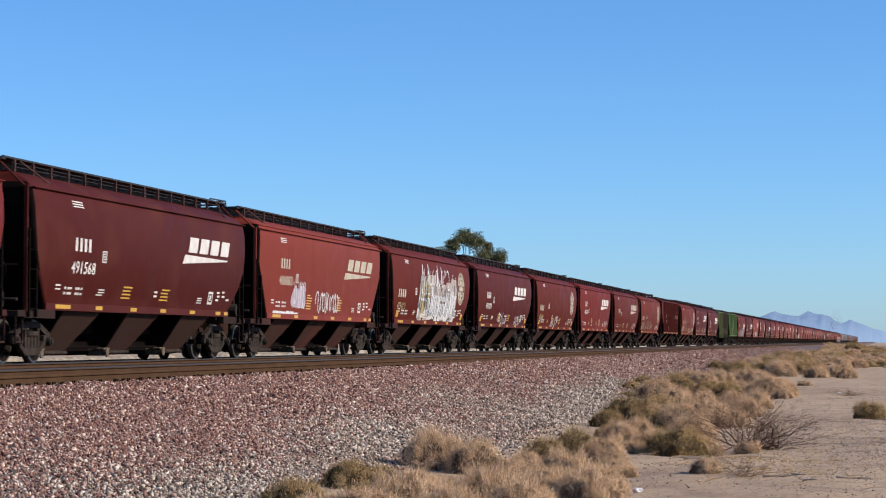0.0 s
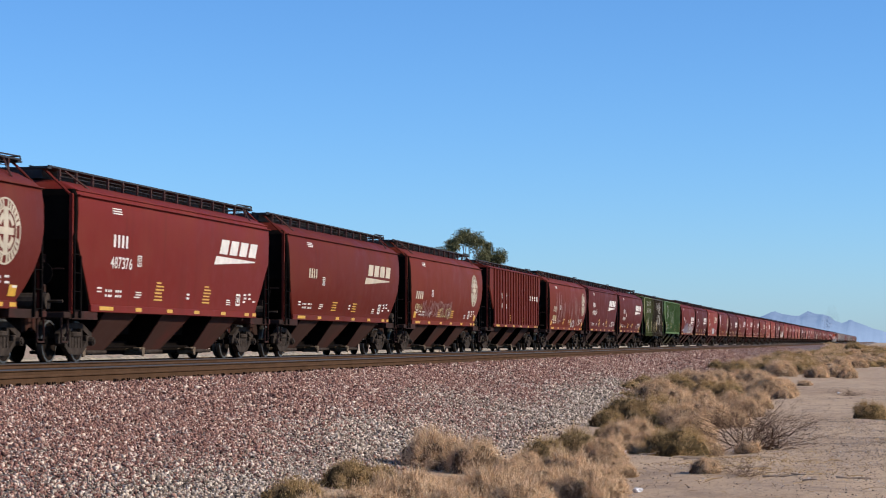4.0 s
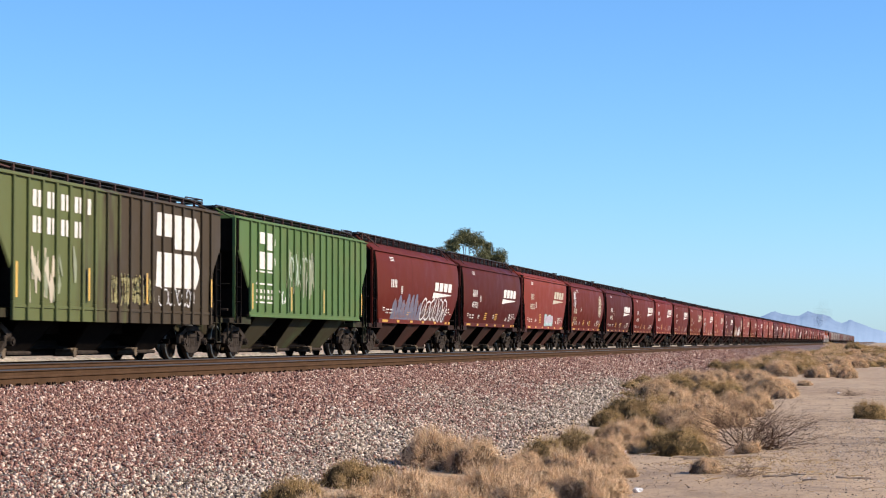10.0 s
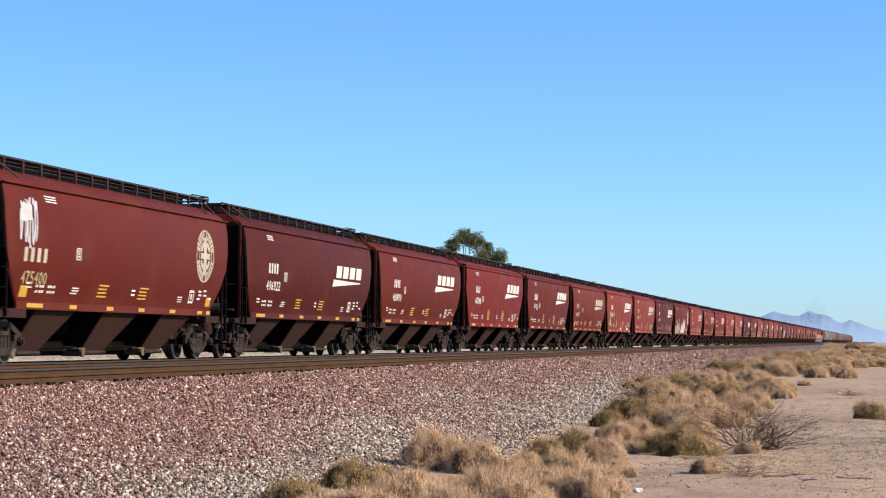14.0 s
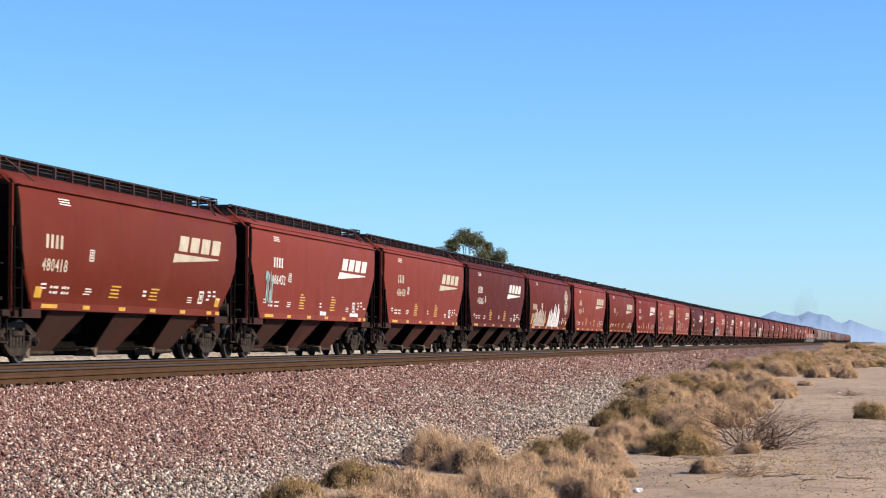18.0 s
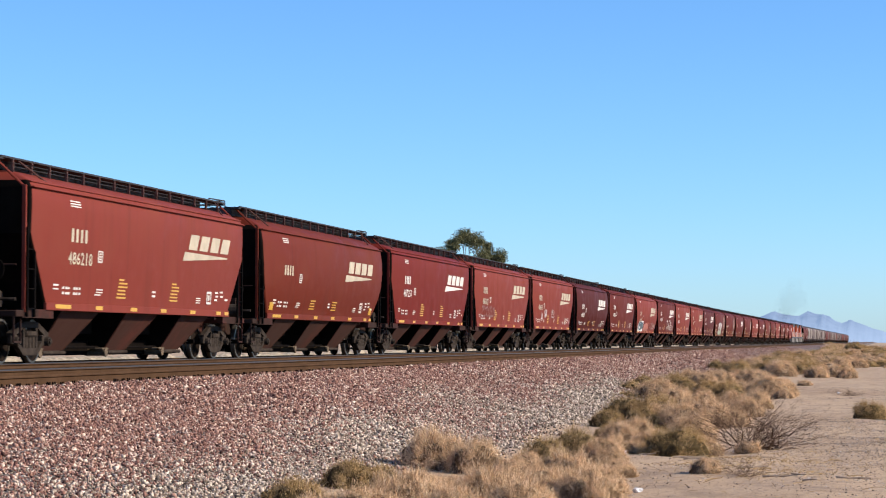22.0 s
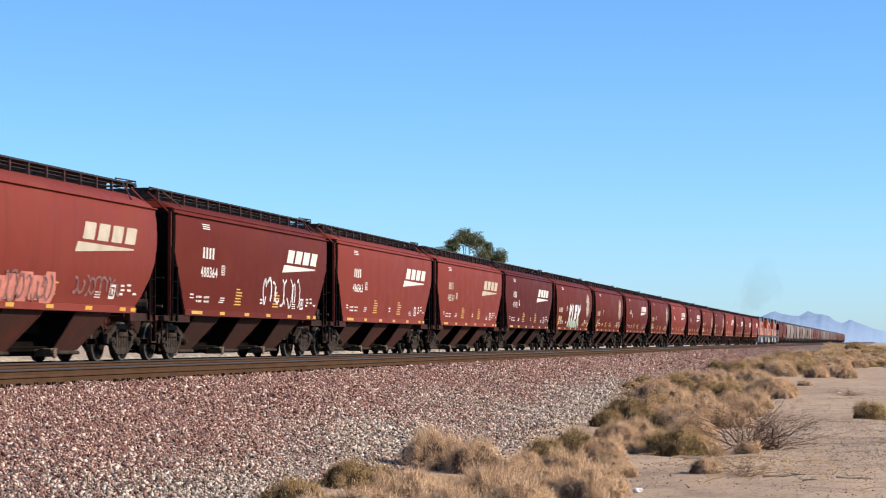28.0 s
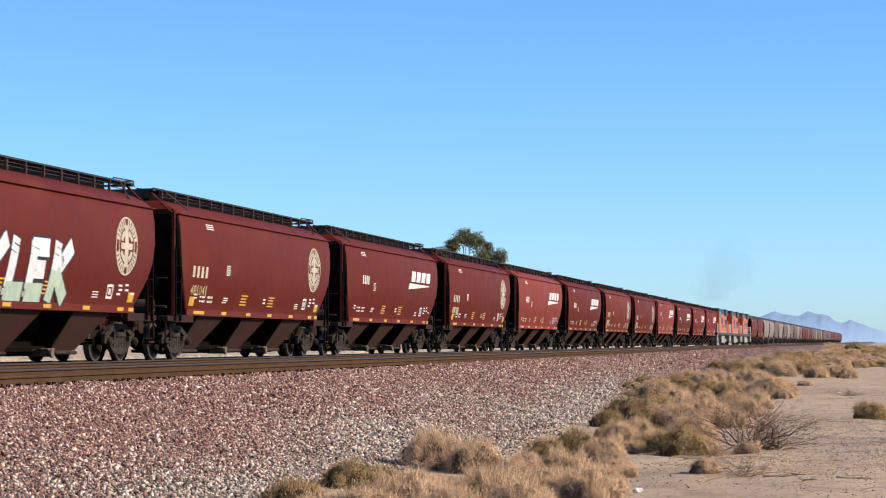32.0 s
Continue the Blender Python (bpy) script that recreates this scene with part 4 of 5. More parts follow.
MARK_NAMES = {"emblem", "reporting_mark", "car_number", "stencil", "yellow_stencil", "reflector", "graffiti"}


SPRAY = {k: simple(f"{n}_spray_paint", c, 0.6, 0, 0.2, 3, 0) for k, n, c in (("w", "white", (0.66, 0.63, 0.60)), ("l", "lavender", (0.42, 0.33, 0.38)), ("t", "pale_teal", (0.30, 0.45, 0.42)), ("d", "dark_teal", (0.05, 0.085, 0.10)), ("s", "salmon", (0.50, 0.17, 0.12)),
    ("b", "dull_blue", (0.13, 0.125, 0.17)), ("a", "dusty_tan", (0.42, 0.33, 0.27)), ("m", "dark_brown", (0.09, 0.04, 0.03)), ("k", "black", (0.02, 0.018, 0.02)), ("g", "gold", (0.45, 0.34, 0.16)), ("n", "pale_green", (0.38, 0.45, 0.33)), ("f", "faint_grey", (0.23, 0.115, 0.10)), ("p", "chalky_olive", (0.24, 0.25, 0.15)), ("y", "faint_yellow", (0.34, 0.29, 0.12)))}


def add_marks(m, car, kind, form, emblem, number):
    up = 0.2 if kind == "S" else 0.0
    fade = WHITE if paint_is_new(m) else CREAM
    if emblem == "w":
        yy = 2.95 if kind == "S" else 2.65
        part("emblem", shared(f"emblem/{kind}/{fade.name}", lambda: emblem_slab(form, yy, 2.80 + up * 0.4), fade), None, car, "pale slab emblem")
        part("reporting_mark", shared(f"reporting_mark/{kind}/{fade.name}", lambda: word_blocks(form, -5.65, 2.5 + up), fade), None, car)
        if number:
            part("car_number", Marks(form).glyphs(number, -5.78, 2.0 + up, 0.262, 0.28).mesh("car_number", fade), None, car, "painted white number")
    elif emblem == "o":
        part("emblem", shared(f"emblem/round/{kind}", lambda: emblem_round(form), CREAM), None, car, "round cream cross emblem")
        part("reporting_mark", shared(f"reporting_mark/{kind}/o", lambda: word_blocks(form, -6.95, 2.17, 1.5, 0.30), CREAM), None, car)
        if number:
            part("car_number", Marks(form).glyphs(number, -6.95, 1.70, 0.25, 0.27).mesh("car_number", TAN), None, car, "faded tan number")
        else:
            part("car_number", Marks(form).bar(-6.95, 1.70, 0.7, 0.26).bar(-6.15, 1.70, 0.6, 0.26).mesh("car_number", TAN), None, car, "faded tan number")
    for ob in car.children if m in MARK_SHIFT else ():
        if ob.name.split(".")[0] in ("emblem", "reporting_mark", "car_number") and not (m == 23 and ob.name.startswith("emblem")):
            ob.location.y = MARK_SHIFT[m]
    for ob in car.children:
        if ob.name.startswith("emblem") and (m in EMBLEM_SHIFT or m in EMBLEM_DROP):
            ob.location.y, ob.location.z = EMBLEM_SHIFT.get(m, ob.location.y), EMBLEM_DROP.get(m, 0.0)
    if kind != "C":
        part("stencil", shared(f"stencil/{kind}", lambda: stencils(form, -0.02), WHITE), None, car, "small white stencils")
        for y in ((-2.45, 1.6) if kind == "S" else (-2.2, 0.7)):
            part("yellow_stencil", shared(f"yellow_stencil/{kind}/{y}", lambda: yellow_lines(form, y, 6 if kind == "S" else 4), YELLOW), None, car, "yellow stencilled lines")
    for y, w in () if emblem in "gh" else ((-6.42, 0.95), (-3.85, 0.46), (-1.4, 0.46), (0.9, 0.46), (3.35, 0.46), (5.7, 0.44), (6.5, 0.36)):
        part("reflector", shared(f"reflector/{kind}/{y}", lambda: Marks(form, 0.036).bar(y, 1.205, w, 0.09), YELLOW), None, car, "yellow reflector")
    for y in (-6.9, 6.35) if emblem == "o" or m in (4, 12, 23, 29) else ():
        part("reflector", shared(f"reflector/square/{kind}/{y}", lambda: Marks(form).bar(y, 1.42, 0.42, 0.24), YELLOW), None, car, "square yellow reflector")

    if emblem == "b":
        mk = Marks(form)
        for k in range(4):
            mk.bar(4.2 + 0.78 * k, 2.62, 0.42, 0.07).bar(4.24 + 0.78 * k, 2.72, 0.36, 0.14)
        part("emblem", mk.mesh("emblem", WHITE), None, car, "spaced white lettering bars")
        part("reporting_mark", Marks(form).bar(-4.7, 2.56, 0.5, 0.27).bar(-3.75, 2.56, 0.5, 0.27).bar(-4.7, 2.1, 0.5, 0.24).bar(-3.75, 2.1, 0.5, 0.24).mesh("reporting_mark", WHITE), None, car)
        for y in (-2.3, 2.0):
            part("yellow_stencil", Marks(form).bar(y, 1.5, 0.45, 0.06).bar(y, 1.62, 0.45, 0.06).bar(y, 1.74, 0.45, 0.06).mesh("yellow_stencil", YELLOW), None, car)
    if emblem == "g":
        part("emblem", emblem_block(form, 2.4, 1.85, 3.5, 1.9).mesh("emblem", WHITE), None, car, "large cream block emblem, cut by ribs")
        mk = Marks(form)
        for k in range(5):
            for z in (3.36, 2.80)[:2 if k < 4 else 1]:
                mk.bar(-5.87 + 0.84 * k, z, 0.21, 0.36)
                if k < 4:
                    mk.bar(-5.57 + 0.84 * k, z, 0.21 - 0.1 * (k % 2), 0.36)
        part("reporting_mark", mk.mesh("reporting_mark", WHITE), None, car, "faded lettering bars")
        part("stencil", smears(form, -6.2, -4.7, 1.3, 2.5, 5, 16).mesh("stencil", CREAM), None, car, "worn pale paint smears")
    if emblem == "h":
        part("emblem", emblem_block(form, -6.2, 2.6, 1.9, 1.1).mesh("emblem", WHITE), None, car, "white block emblem, cut by ribs")
        mk = Marks(form)
        for z in (2.50, 2.14, 1.60):
            mk.bar(-6.35, z, 2.0, 0.05)
        for k in range(5):
            mk.bar(-6.3 + 0.4 * k, 1.72, 0.2, 0.10).bar(-6.3 + 0.4 * k, 1.90, 0.2, 0.10)
        part("stencil", mk.mesh("stencil", WHITE), None, car, "white stencilled lines")
    for y in (-6.95, -2.6, 1.5, 6.9) if emblem in "gh" else ():
        part("reflector", Marks(form, 0.07).bar(y, 1.4, 0.12, 0.75).mesh("reflector", YELLOW), None, car, "upright yellow reflector")


# car, style (s scrawl, b bulging letters, p flame letters, o outlined letters, v runs), paint, stretch along the car, heights, stroke width, pieces
GRAFFITI_HEAD = (
    (2, "b", "l", -4.2, -2.6, 1.5, 2.3, 0.06, 2),
    (2, "s", "w", -4.2, -2.6, 1.5, 2.35, 0.05, 6),
    (2, "s", "w", -1.2, 1.8, 1.4, 2.1, 0.07, 10),
    (2, "b", "w", -6.3, -3.4, 1.25, 1.42, 0.04, 6),
    (3, "b", "a", -2.9, 4.6, 1.3, 3.2, 0.1, 7),
    (3, "b", "w", -3.0, 4.8, 1.28, 2.7, 0.1, 11),
    (3, "b", "g", -2.7, -0.7, 1.4, 3.4, 0.1, 2),
    (3, "v", "w", -3.2, 4.8, 2.3, 3.6, 0.1, 18),
    (3, "s", "k", -2.8, 4.7, 1.35, 2.9, 0.04, 22),
    (3, "s", "k", -3.2, -1.2, 1.6, 3.3, 0.05, 5),
    (3, "s", "w", -1.2, 3.0, 2.65, 3.5, 0.06, 7),
    (4, "s", "w", -1.9, 0.6, 1.25, 1.9, 0.05, 9),
    (4, "s", "w", 2.85, 4.7, 1.25, 1.8, 0.05, 7),
    (5, "s", "w", -2.5, 0.4, 1.32, 1.95, 0.055, 8))
GRAFFITI_GREEN = (
    (8, "s", "f", -5.6, 0.7, 1.45, 2.15, 0.07, 22),
    (8, "s", "y", -2.0, 0.5, 1.45, 1.9, 0.05, 6),
    (10, "v", "f", -5.6, 5.0, 1.4, 3.3, 0.05, 26),
    (10, "s", "w", 1.2, 3.0, 1.35, 1.75, 0.042, 9),
    (13, "s", "y", -0.9, 2.3, 1.35, 2.1, 0.06, 26),
    (13, "s", "w", 2.6, 5.6, 1.35, 1.85, 0.05, 8),
    (13, "v", "p", -6.9, -3.0, 1.3, 2.6, 0.1, 9),
    (14, "v", "p", -3.0, 0.6, 1.8, 3.3, 0.09, 34),
    (14, "s", "n", -2.6, 0.0, 2.2, 3.2, 0.07, 6),
    (14, "s", "w", -3.9, -3.1, 1.6, 2.0, 0.06, 4),
    (15, "p", "b", -5.1, 0.3, 1.26, 2.35, 0.1, 7),
    (15, "s", "f", -5.0, 0.2, 1.3, 2.1, 0.06, 10),
    (15, "p", "m", 0.4, 5.5, 1.24, 2.15, 0.1, 6),
    (15, "o", "w", 0.35, 5.5, 1.26, 2.25, 0.075, 6))
GRAFFITI_MIDDLE = (
    (17, "b", "t", -0.45, 2.7, 1.32, 2.0, 0.1, 4),
    (17, "b", "l", -0.2, 2.6, 1.5, 1.95, 0.1, 4),
    (17, "s", "w", -0.4, 2.7, 1.35, 2.0, 0.03, 8),
    (18, "s", "w", -7.3, -6.3, 2.45, 3.6, 0.06, 7),
    (18, "b", "w", -7.2, -6.6, 3.0, 3.4, 0.05, 2),
    (24, "s", "t", -6.5, -5.75, 1.6, 2.6, 0.08, 5),
    (24, "b", "w", 0.3, 1.1, 1.3, 1.5, 0.05, 3),
    (24, "b", "w", 4.5, 5.7, 1.3, 1.48, 0.05, 4),
    (27, "p", "a", -6.3, -2.0, 1.24, 2.55, 0.1, 7),
    (27, "s", "m", -6.0, -2.2, 1.35, 1.9, 0.03, 8),
    (27, "p", "w", -1.0, 3.4, 1.22, 2.65, 0.1, 7))
GRAFFITI_TAIL = (
    (27, "s", "f", -0.8, 3.1, 1.3, 1.9, 0.03, 9),
    (31, "s", "f", -5.9, -2.0, 1.6, 2.15, 0.08, 9),
    (32, "s", "w", -4.8, -4.2, 1.6, 2.05, 0.04, 5),
    (32, "s", "w", -3.6, -2.7, 1.8, 2.25, 0.05, 6),
    (32, "s", "w", -0.9, 0.2, 1.8, 2.25, 0.04, 6),
    (35, "b", "w", -6.35, -2.75, 1.24, 2.12, 0.1, 5),
    (35, "b", "d", -6.25, -2.85, 1.28, 2.05, 0.1, 5),
    (35, "b", "s", -2.3, 1.2, 1.28, 2.0, 0.1, 5),
    (35, "s", "f", -2.2, 1.1, 1.3, 2.0, 0.06, 8),
    (35, "s", "f", 2.3, 5.6, 1.5, 2.0, 0.07, 9),
    (36, "s", "w", 0.4, 4.7, 1.5, 2.4, 0.09, 9))


def add_graffiti(cars):
    for n, (m, style, ink, y0, y1, z0, z1, wd, pieces) in enumerate(GRAFFITI_HEAD + GRAFFITI_GREEN + GRAFFITI_MIDDLE + GRAFFITI_TAIL):
        form, high = FORMS[CARS[m][0]], 0.0012 * (n % 12)
        if style == "s":
            make = scrawl(form, y0, y1, z0, z1, n, wd, pieces, 0.004 + high)
        elif style == "p":
            make = spikes(form, y0, y1, z0, z1, n, pieces, high)
        elif style == "o":
            make = outlines(form, y0, y1, z0, z1, n, pieces, wd, 0.004 + high)
        elif style == "v":
            make = smears(form, y0, y1, z0, z1, n, pieces, 0.002 + high)
        else:
            make = blobs(form, y0, y1, z0, z1, n, pieces, 0.8, 0.3 * high)
        part("graffiti", make.mesh("graffiti", SPRAY[ink]), None, cars[m], "spray-painted graffiti")
    form = FORMS[CARS[40][0]]
    letters = (((0.0, 0.0), (0.22, 1.0)), ((0.14, 0.45), (0.78, 1.0)), ((0.22, 0.5), (0.66, 0.0)),
               ((1.22, 1.0), (1.05, 0.06), (1.62, 0.06)), ((2.62, 0.96), (2.05, 0.96), (1.95, 0.06), (2.5, 0.06)), ((2.0, 0.52), (2.5, 0.52)),
               ((2.95, 0.0), (3.12, 1.0)), ((3.05, 0.45), (3.72, 1.0)), ((3.1, 0.5), (3.6, 0.0)))
    for ink, wd, more, lo, hi in (("k", 0.52, 0.0, 0.0, 1.0), ("w", 0.40, 0.004, 0.0, 1.0), ("n", 0.40, 0.008, 0.0, 0.42)):
        mk = Marks(form)
        for line in letters:
            pts = [(-2.65 + 1.28 * u, 1.46 + 1.08 * min(v, hi)) for u, v in line]
            if ink == "n" and min(v for _, v in line) > 0.4:
                continue
            if ink == "n":
                (u0, v0), (u1, v1) = sorted(line[-2:], key=lambda p: p[1])
                f = (0.42 - v0) / (v1 - v0) if v1 > 0.42 else 1.0
                pts = [(-2.65 + 1.28 * u0, 1.46 + 1.08 * v0), (-2.65 + 1.28 * (u0 + f * (u1 - u0)), 1.46 + 1.08 * (v0 + f * (v1 - v0)))]
            mk.stroke(pts, wd, more)
        part("graffiti", mk.mesh("graffiti", SPRAY[ink]), None, cars[40], "white and green block-letter graffiti")


def paint_is_new(m):
    return m not in (2, 7, 17, 23, 25, 27, 28, 29, 31, 32, 35, 38)


add_graffiti([add_car(m, *spec) for m, spec in enumerate(CARS)])


# ---- cars far up the train: the same forms with fewer parts ----
def far_proto(form):
    car = new("hopper_car")
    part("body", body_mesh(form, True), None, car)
    bm = bmesh.new()
    box(bm, -0.95, 0.95, -8.3, 8.3, 4.15, 4.43)
    part("running_board", bm, BLACK, car)
    for y in (-4.35, -0.1, 4.15):
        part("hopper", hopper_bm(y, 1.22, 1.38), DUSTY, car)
    for e in (-1, 1):
        part("end_platform", platform_bm(e), PAINT, car)
        truck_under(car, e * 6.9)
    part("stencil", stencils(form).mesh("stencil", WHITE), None, car, "small white stencils")
    return car


FAR_PAINT = (MAROON, MAROON, PALE, PALE, GREY, PALE, GREY, PALE, GREY, GREY, PALE, GREY, MAROON, RED, GREY, MAROON, GREY, GREY, PALE, GREY)
FAR_START, FAR_COUNT = 964.0 + 3 * 22.6, 42
FAR = {k: far_proto(FORMS[k]) for k in "RS"}
fr = random.Random(11)
for k in range(FAR_COUNT):
    kind = fr.choice("RRS")
    col = FAR_PAINT[k] if k < len(FAR_PAINT) else fr.choice((GREY, GREY, MAROON, PALE, RUST))
    car = FAR.pop(kind) if kind in FAR and k > FAR_COUNT - 3 else copy_thing(FAR.get(kind) or car, pose(0, 0, 0))
    for ob in (car, *car.children_recursive):
        # haze of distance mixed into the paint, a quarter brown-grey
        ob.color = (*(0.75 * c + 0.25 * g for c, g in zip(col, (0.10, 0.06, 0.045))), 1)
    tagged(car, f"{SAY[col]} covered hopper car far up the train", "hopper car", "cars of the train")
    MOVING.append((car, TRACK_X, FAR_START + 17.9 * (k + 0.5), RAIL_Z))
for spare_proto in FAR.values():
    MOVING.append((tagged(spare_proto, "maroon covered hopper car at the train's far end", "hopper car", "cars of the train"), TRACK_X, FAR_START + 17.9 * (FAR_COUNT + 0.5 + list(FAR.values()).index(spare_proto)), RAIL_Z))
    for ob in (spare_proto, *spare_proto.children_recursive):
        ob.color = (*MAROON, 1)

# ---- locomotives in the middle of the train ----
ORANGE = simple("orange_locomotive_paint", (0.50, 0.082, 0.010), 0.4, 0, 0.2, 1.5, 0)
LOCO_DARK = simple("black_locomotive_paint", (0.03, 0.03, 0.032), 0.5, 0, 0.3, 1.5, 0)
LOCO_GREY = simple("dusty_grey_tank", (0.30, 0.25, 0.20), 0.7, 0, 0.3, 1.5, 0)
GLASS = simple("dark_cab_glass", (0.02, 0.025, 0.03), 0.1, 0, 0.1, 2, 0)


def locomotive():
    loco = new("locomotive")

    def add(name, mat, label, *boxes):
        bm = bmesh.new()
        for b in boxes:
            box(bm, *b, 0.03)
        return part(name, bm, mat, loco, label)

    add("underframe", LOCO_DARK, "", (-1.55, 1.55, -10.9, 10.9, 1.25, 1.55))
    add("engine_hood", ORANGE, "orange engine hood", (-1.2, 1.2, -5.2, 9.9, 1.55, 3.85))
    add("hood_roof", LOCO_DARK, "black hood roof", (-1.2, 1.2, -5.2, 6.0, 3.85, 4.35))
    add("radiator", LOCO_DARK, "flared black radiator cowl", (-1.35, 1.35, 6.0, 9.9, 3.7, 4.5))
    add("cab", ORANGE, "orange cab", (-1.55, 1.55, -7.9, -5.2, 1.55, 4.1))
    add("cab_roof", LOCO_DARK, "", (-1.5, 1.5, -7.85, -5.25, 4.1, 4.45))
    add("nose", ORANGE, "orange low nose", (-1.1, 1.1, -9.8, -7.9, 1.55, 3.1))
    add("hood_stripe", YELLOW, "yellow side stripe", (-1.22, 1.22, -5.1, 9.5, 1.62, 1.8))
    for y0, y1, z0, z1 in ((-4.9, -3.2, 2.3, 3.5), (-1.0, 0.6, 2.6, 3.45), (2.0, 3.4, 2.2, 3.4), (6.2, 9.4, 2.3, 3.25)):
        add("louvre_panel", LOCO_DARK, "dark louvred side panel", (-1.23, 1.23, y0, y1, z0, z1))
    add("fuel_tank", LOCO_GREY, "dusty grey fuel tank", (-1.45, 1.45, -2.6, 2.6, 0.35, 1.2))
    add("exhaust_stack", LOCO_DARK, "", (-0.4, 0.4, 0.6, 1.4, 4.35, 4.6))
    for s in (-1, 1):
        a, b = sorted((s * 1.54, s * 1.57))
        add("cab_window", GLASS, "dark side window", (a, b, -7.5, -6.7, 3.4, 4.1))
        add("cab_window", GLASS, "dark side window", (a, b, -6.4, -5.6, 3.4, 4.1))
        for y in [-10.6 + k * 1.78 for k in range(13)]:
            bm = bmesh.new()
            rod(bm, (s * 1.5, y, 1.5), (s * 1.5, y, 2.55), 0.015, 5)
            part("handrail_post", bm, WHITE, loco)
        bm = bmesh.new()
        rod(bm, (s * 1.5, -10.6, 2.55), (s * 1.5, 10.7, 2.55), 0.014, 5)
        part("handrail", bm, WHITE, loco)
    for e in (-1, 1):
        for s in (-1, 1):
            bm = bmesh.new()
            for y in (e * 10.05, e * 10.75):
                rod(bm, (s * 1.52, y, 0.5), (s * 1.52, y, 2.7), 0.03, 6)
            part("grab_rail", bm, WHITE, loco, "white upright grab rail")
        add("step_well", LOCO_GREY, "pale step well", (-1.5, 1.5, e * 10.4 - 0.4, e * 10.4 + 0.4, 0.45, 1.5))
        bm = bmesh.new()
        for s in (-1, 1):
            box(bm, s * 1.1 - 0.1, s * 1.1 + 0.1, e * 6.8 - 2.4, e * 6.8 + 2.4, 0.45, 0.85, 0.05)
        bogie = part("bogie", bm, LOCO_GREY, loco, "six-wheel bogie")
        for k in (-1.9, 0, 1.9):
            part("wheelset", WHEELSET, None, bogie, "", pose(0, e * 6.8 + k, 0.4826))
        part("coupler", mesh_of("coupler", coupler_bm(1), GRIME_SHADE), None, loco, "", pose(0, e * 11.2 - (8.86 if e > 0 else -8.86), 0, 0, 0, 0 if e > 0 else 180))
    return loco


first = locomotive()
for k in range(3):
    unit = first if k == 0 else copy_thing(first, pose(0, 0, 0))
    tagged(unit, "orange and black diesel locomotive in the middle of the train", "locomotive", "locomotives")
    MOVING.append((unit, TRACK_X, 964.0 + 22.6 * (k + 0.5), RAIL_Z))


# ---- bushes ----
def leafy(name, stops, rough=0.9):
    """Thin dry blades that let some sunlight through."""
    m = islands(name, stops, rough, 8)
    t = m.node_tree
    b = t.nodes["Principled BSDF"]
    b.inputs["Specular IOR Level"].default_value = 0.15
    tr = t.nodes.new("ShaderNodeBsdfTranslucent")
    t.links.new(b.inputs["Base Color"].links[0].from_socket, tr.inputs[0])
    mx = t.nodes.new("ShaderNodeMixShader")
    mx.inputs[0].default_value = 0.05
    t.links.new(b.outputs[0], mx.inputs[1])
    t.links.new(tr.outputs[0], mx.inputs[2])
    t.links.new(mx.outputs[0], t.nodes["Material Output"].inputs[0])
    return m


STRAW = leafy("dry_straw_twigs", [(0.0, (0.36, 0.205, 0.105)), (0.4, (0.72, 0.465, 0.255)), (0.75, (0.87, 0.605, 0.36)), (1.0, (0.95, 0.76, 0.51))])
SAGE = leafy("olive_scrub_twigs", [(0.0, (0.18, 0.11, 0.042)), (0.5, (0.50, 0.325, 0.135)), (0.85, (0.66, 0.44, 0.20)), (1.0, (0.78, 0.56, 0.31))])
# dark colours of the solid cores that stand for shade inside the bushes
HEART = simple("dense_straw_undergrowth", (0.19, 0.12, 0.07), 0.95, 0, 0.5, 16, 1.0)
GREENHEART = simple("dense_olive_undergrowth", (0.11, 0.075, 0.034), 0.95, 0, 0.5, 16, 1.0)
BARE = leafy("bare_brown_twigs", [(0.0, (0.07, 0.040, 0.026)), (0.6, (0.17, 0.10, 0.064)), (1.0, (0.34, 0.23, 0.15))])


def ribbons(base, mid, tip, wd, r, thin=0.3, out=None):
    """Thin two-part blades through base, mid and tip, their faces turned along out."""
    n = len(base)
    side = np.cross(tip - base, r.normal(size=(n, 3)) if out is None else out)
    side /= np.linalg.norm(side, axis=1, keepdims=True) + 1e-9
    wd = wd[:, None]
    v = np.stack([base - side * wd, base + side * wd, mid + side * wd * 0.8, mid - side * wd * 0.8, tip + side * wd * thin, tip - side * wd * thin], 1)
    v[..., 2] = np.maximum(v[..., 2], -0.02)
    f = np.array([[0, 1, 2, 3], [3, 2, 4, 5]])
    return v.reshape(-1, 3), (f[None] + 6 * np.arange(n)[:, None, None]).reshape(-1, 4)


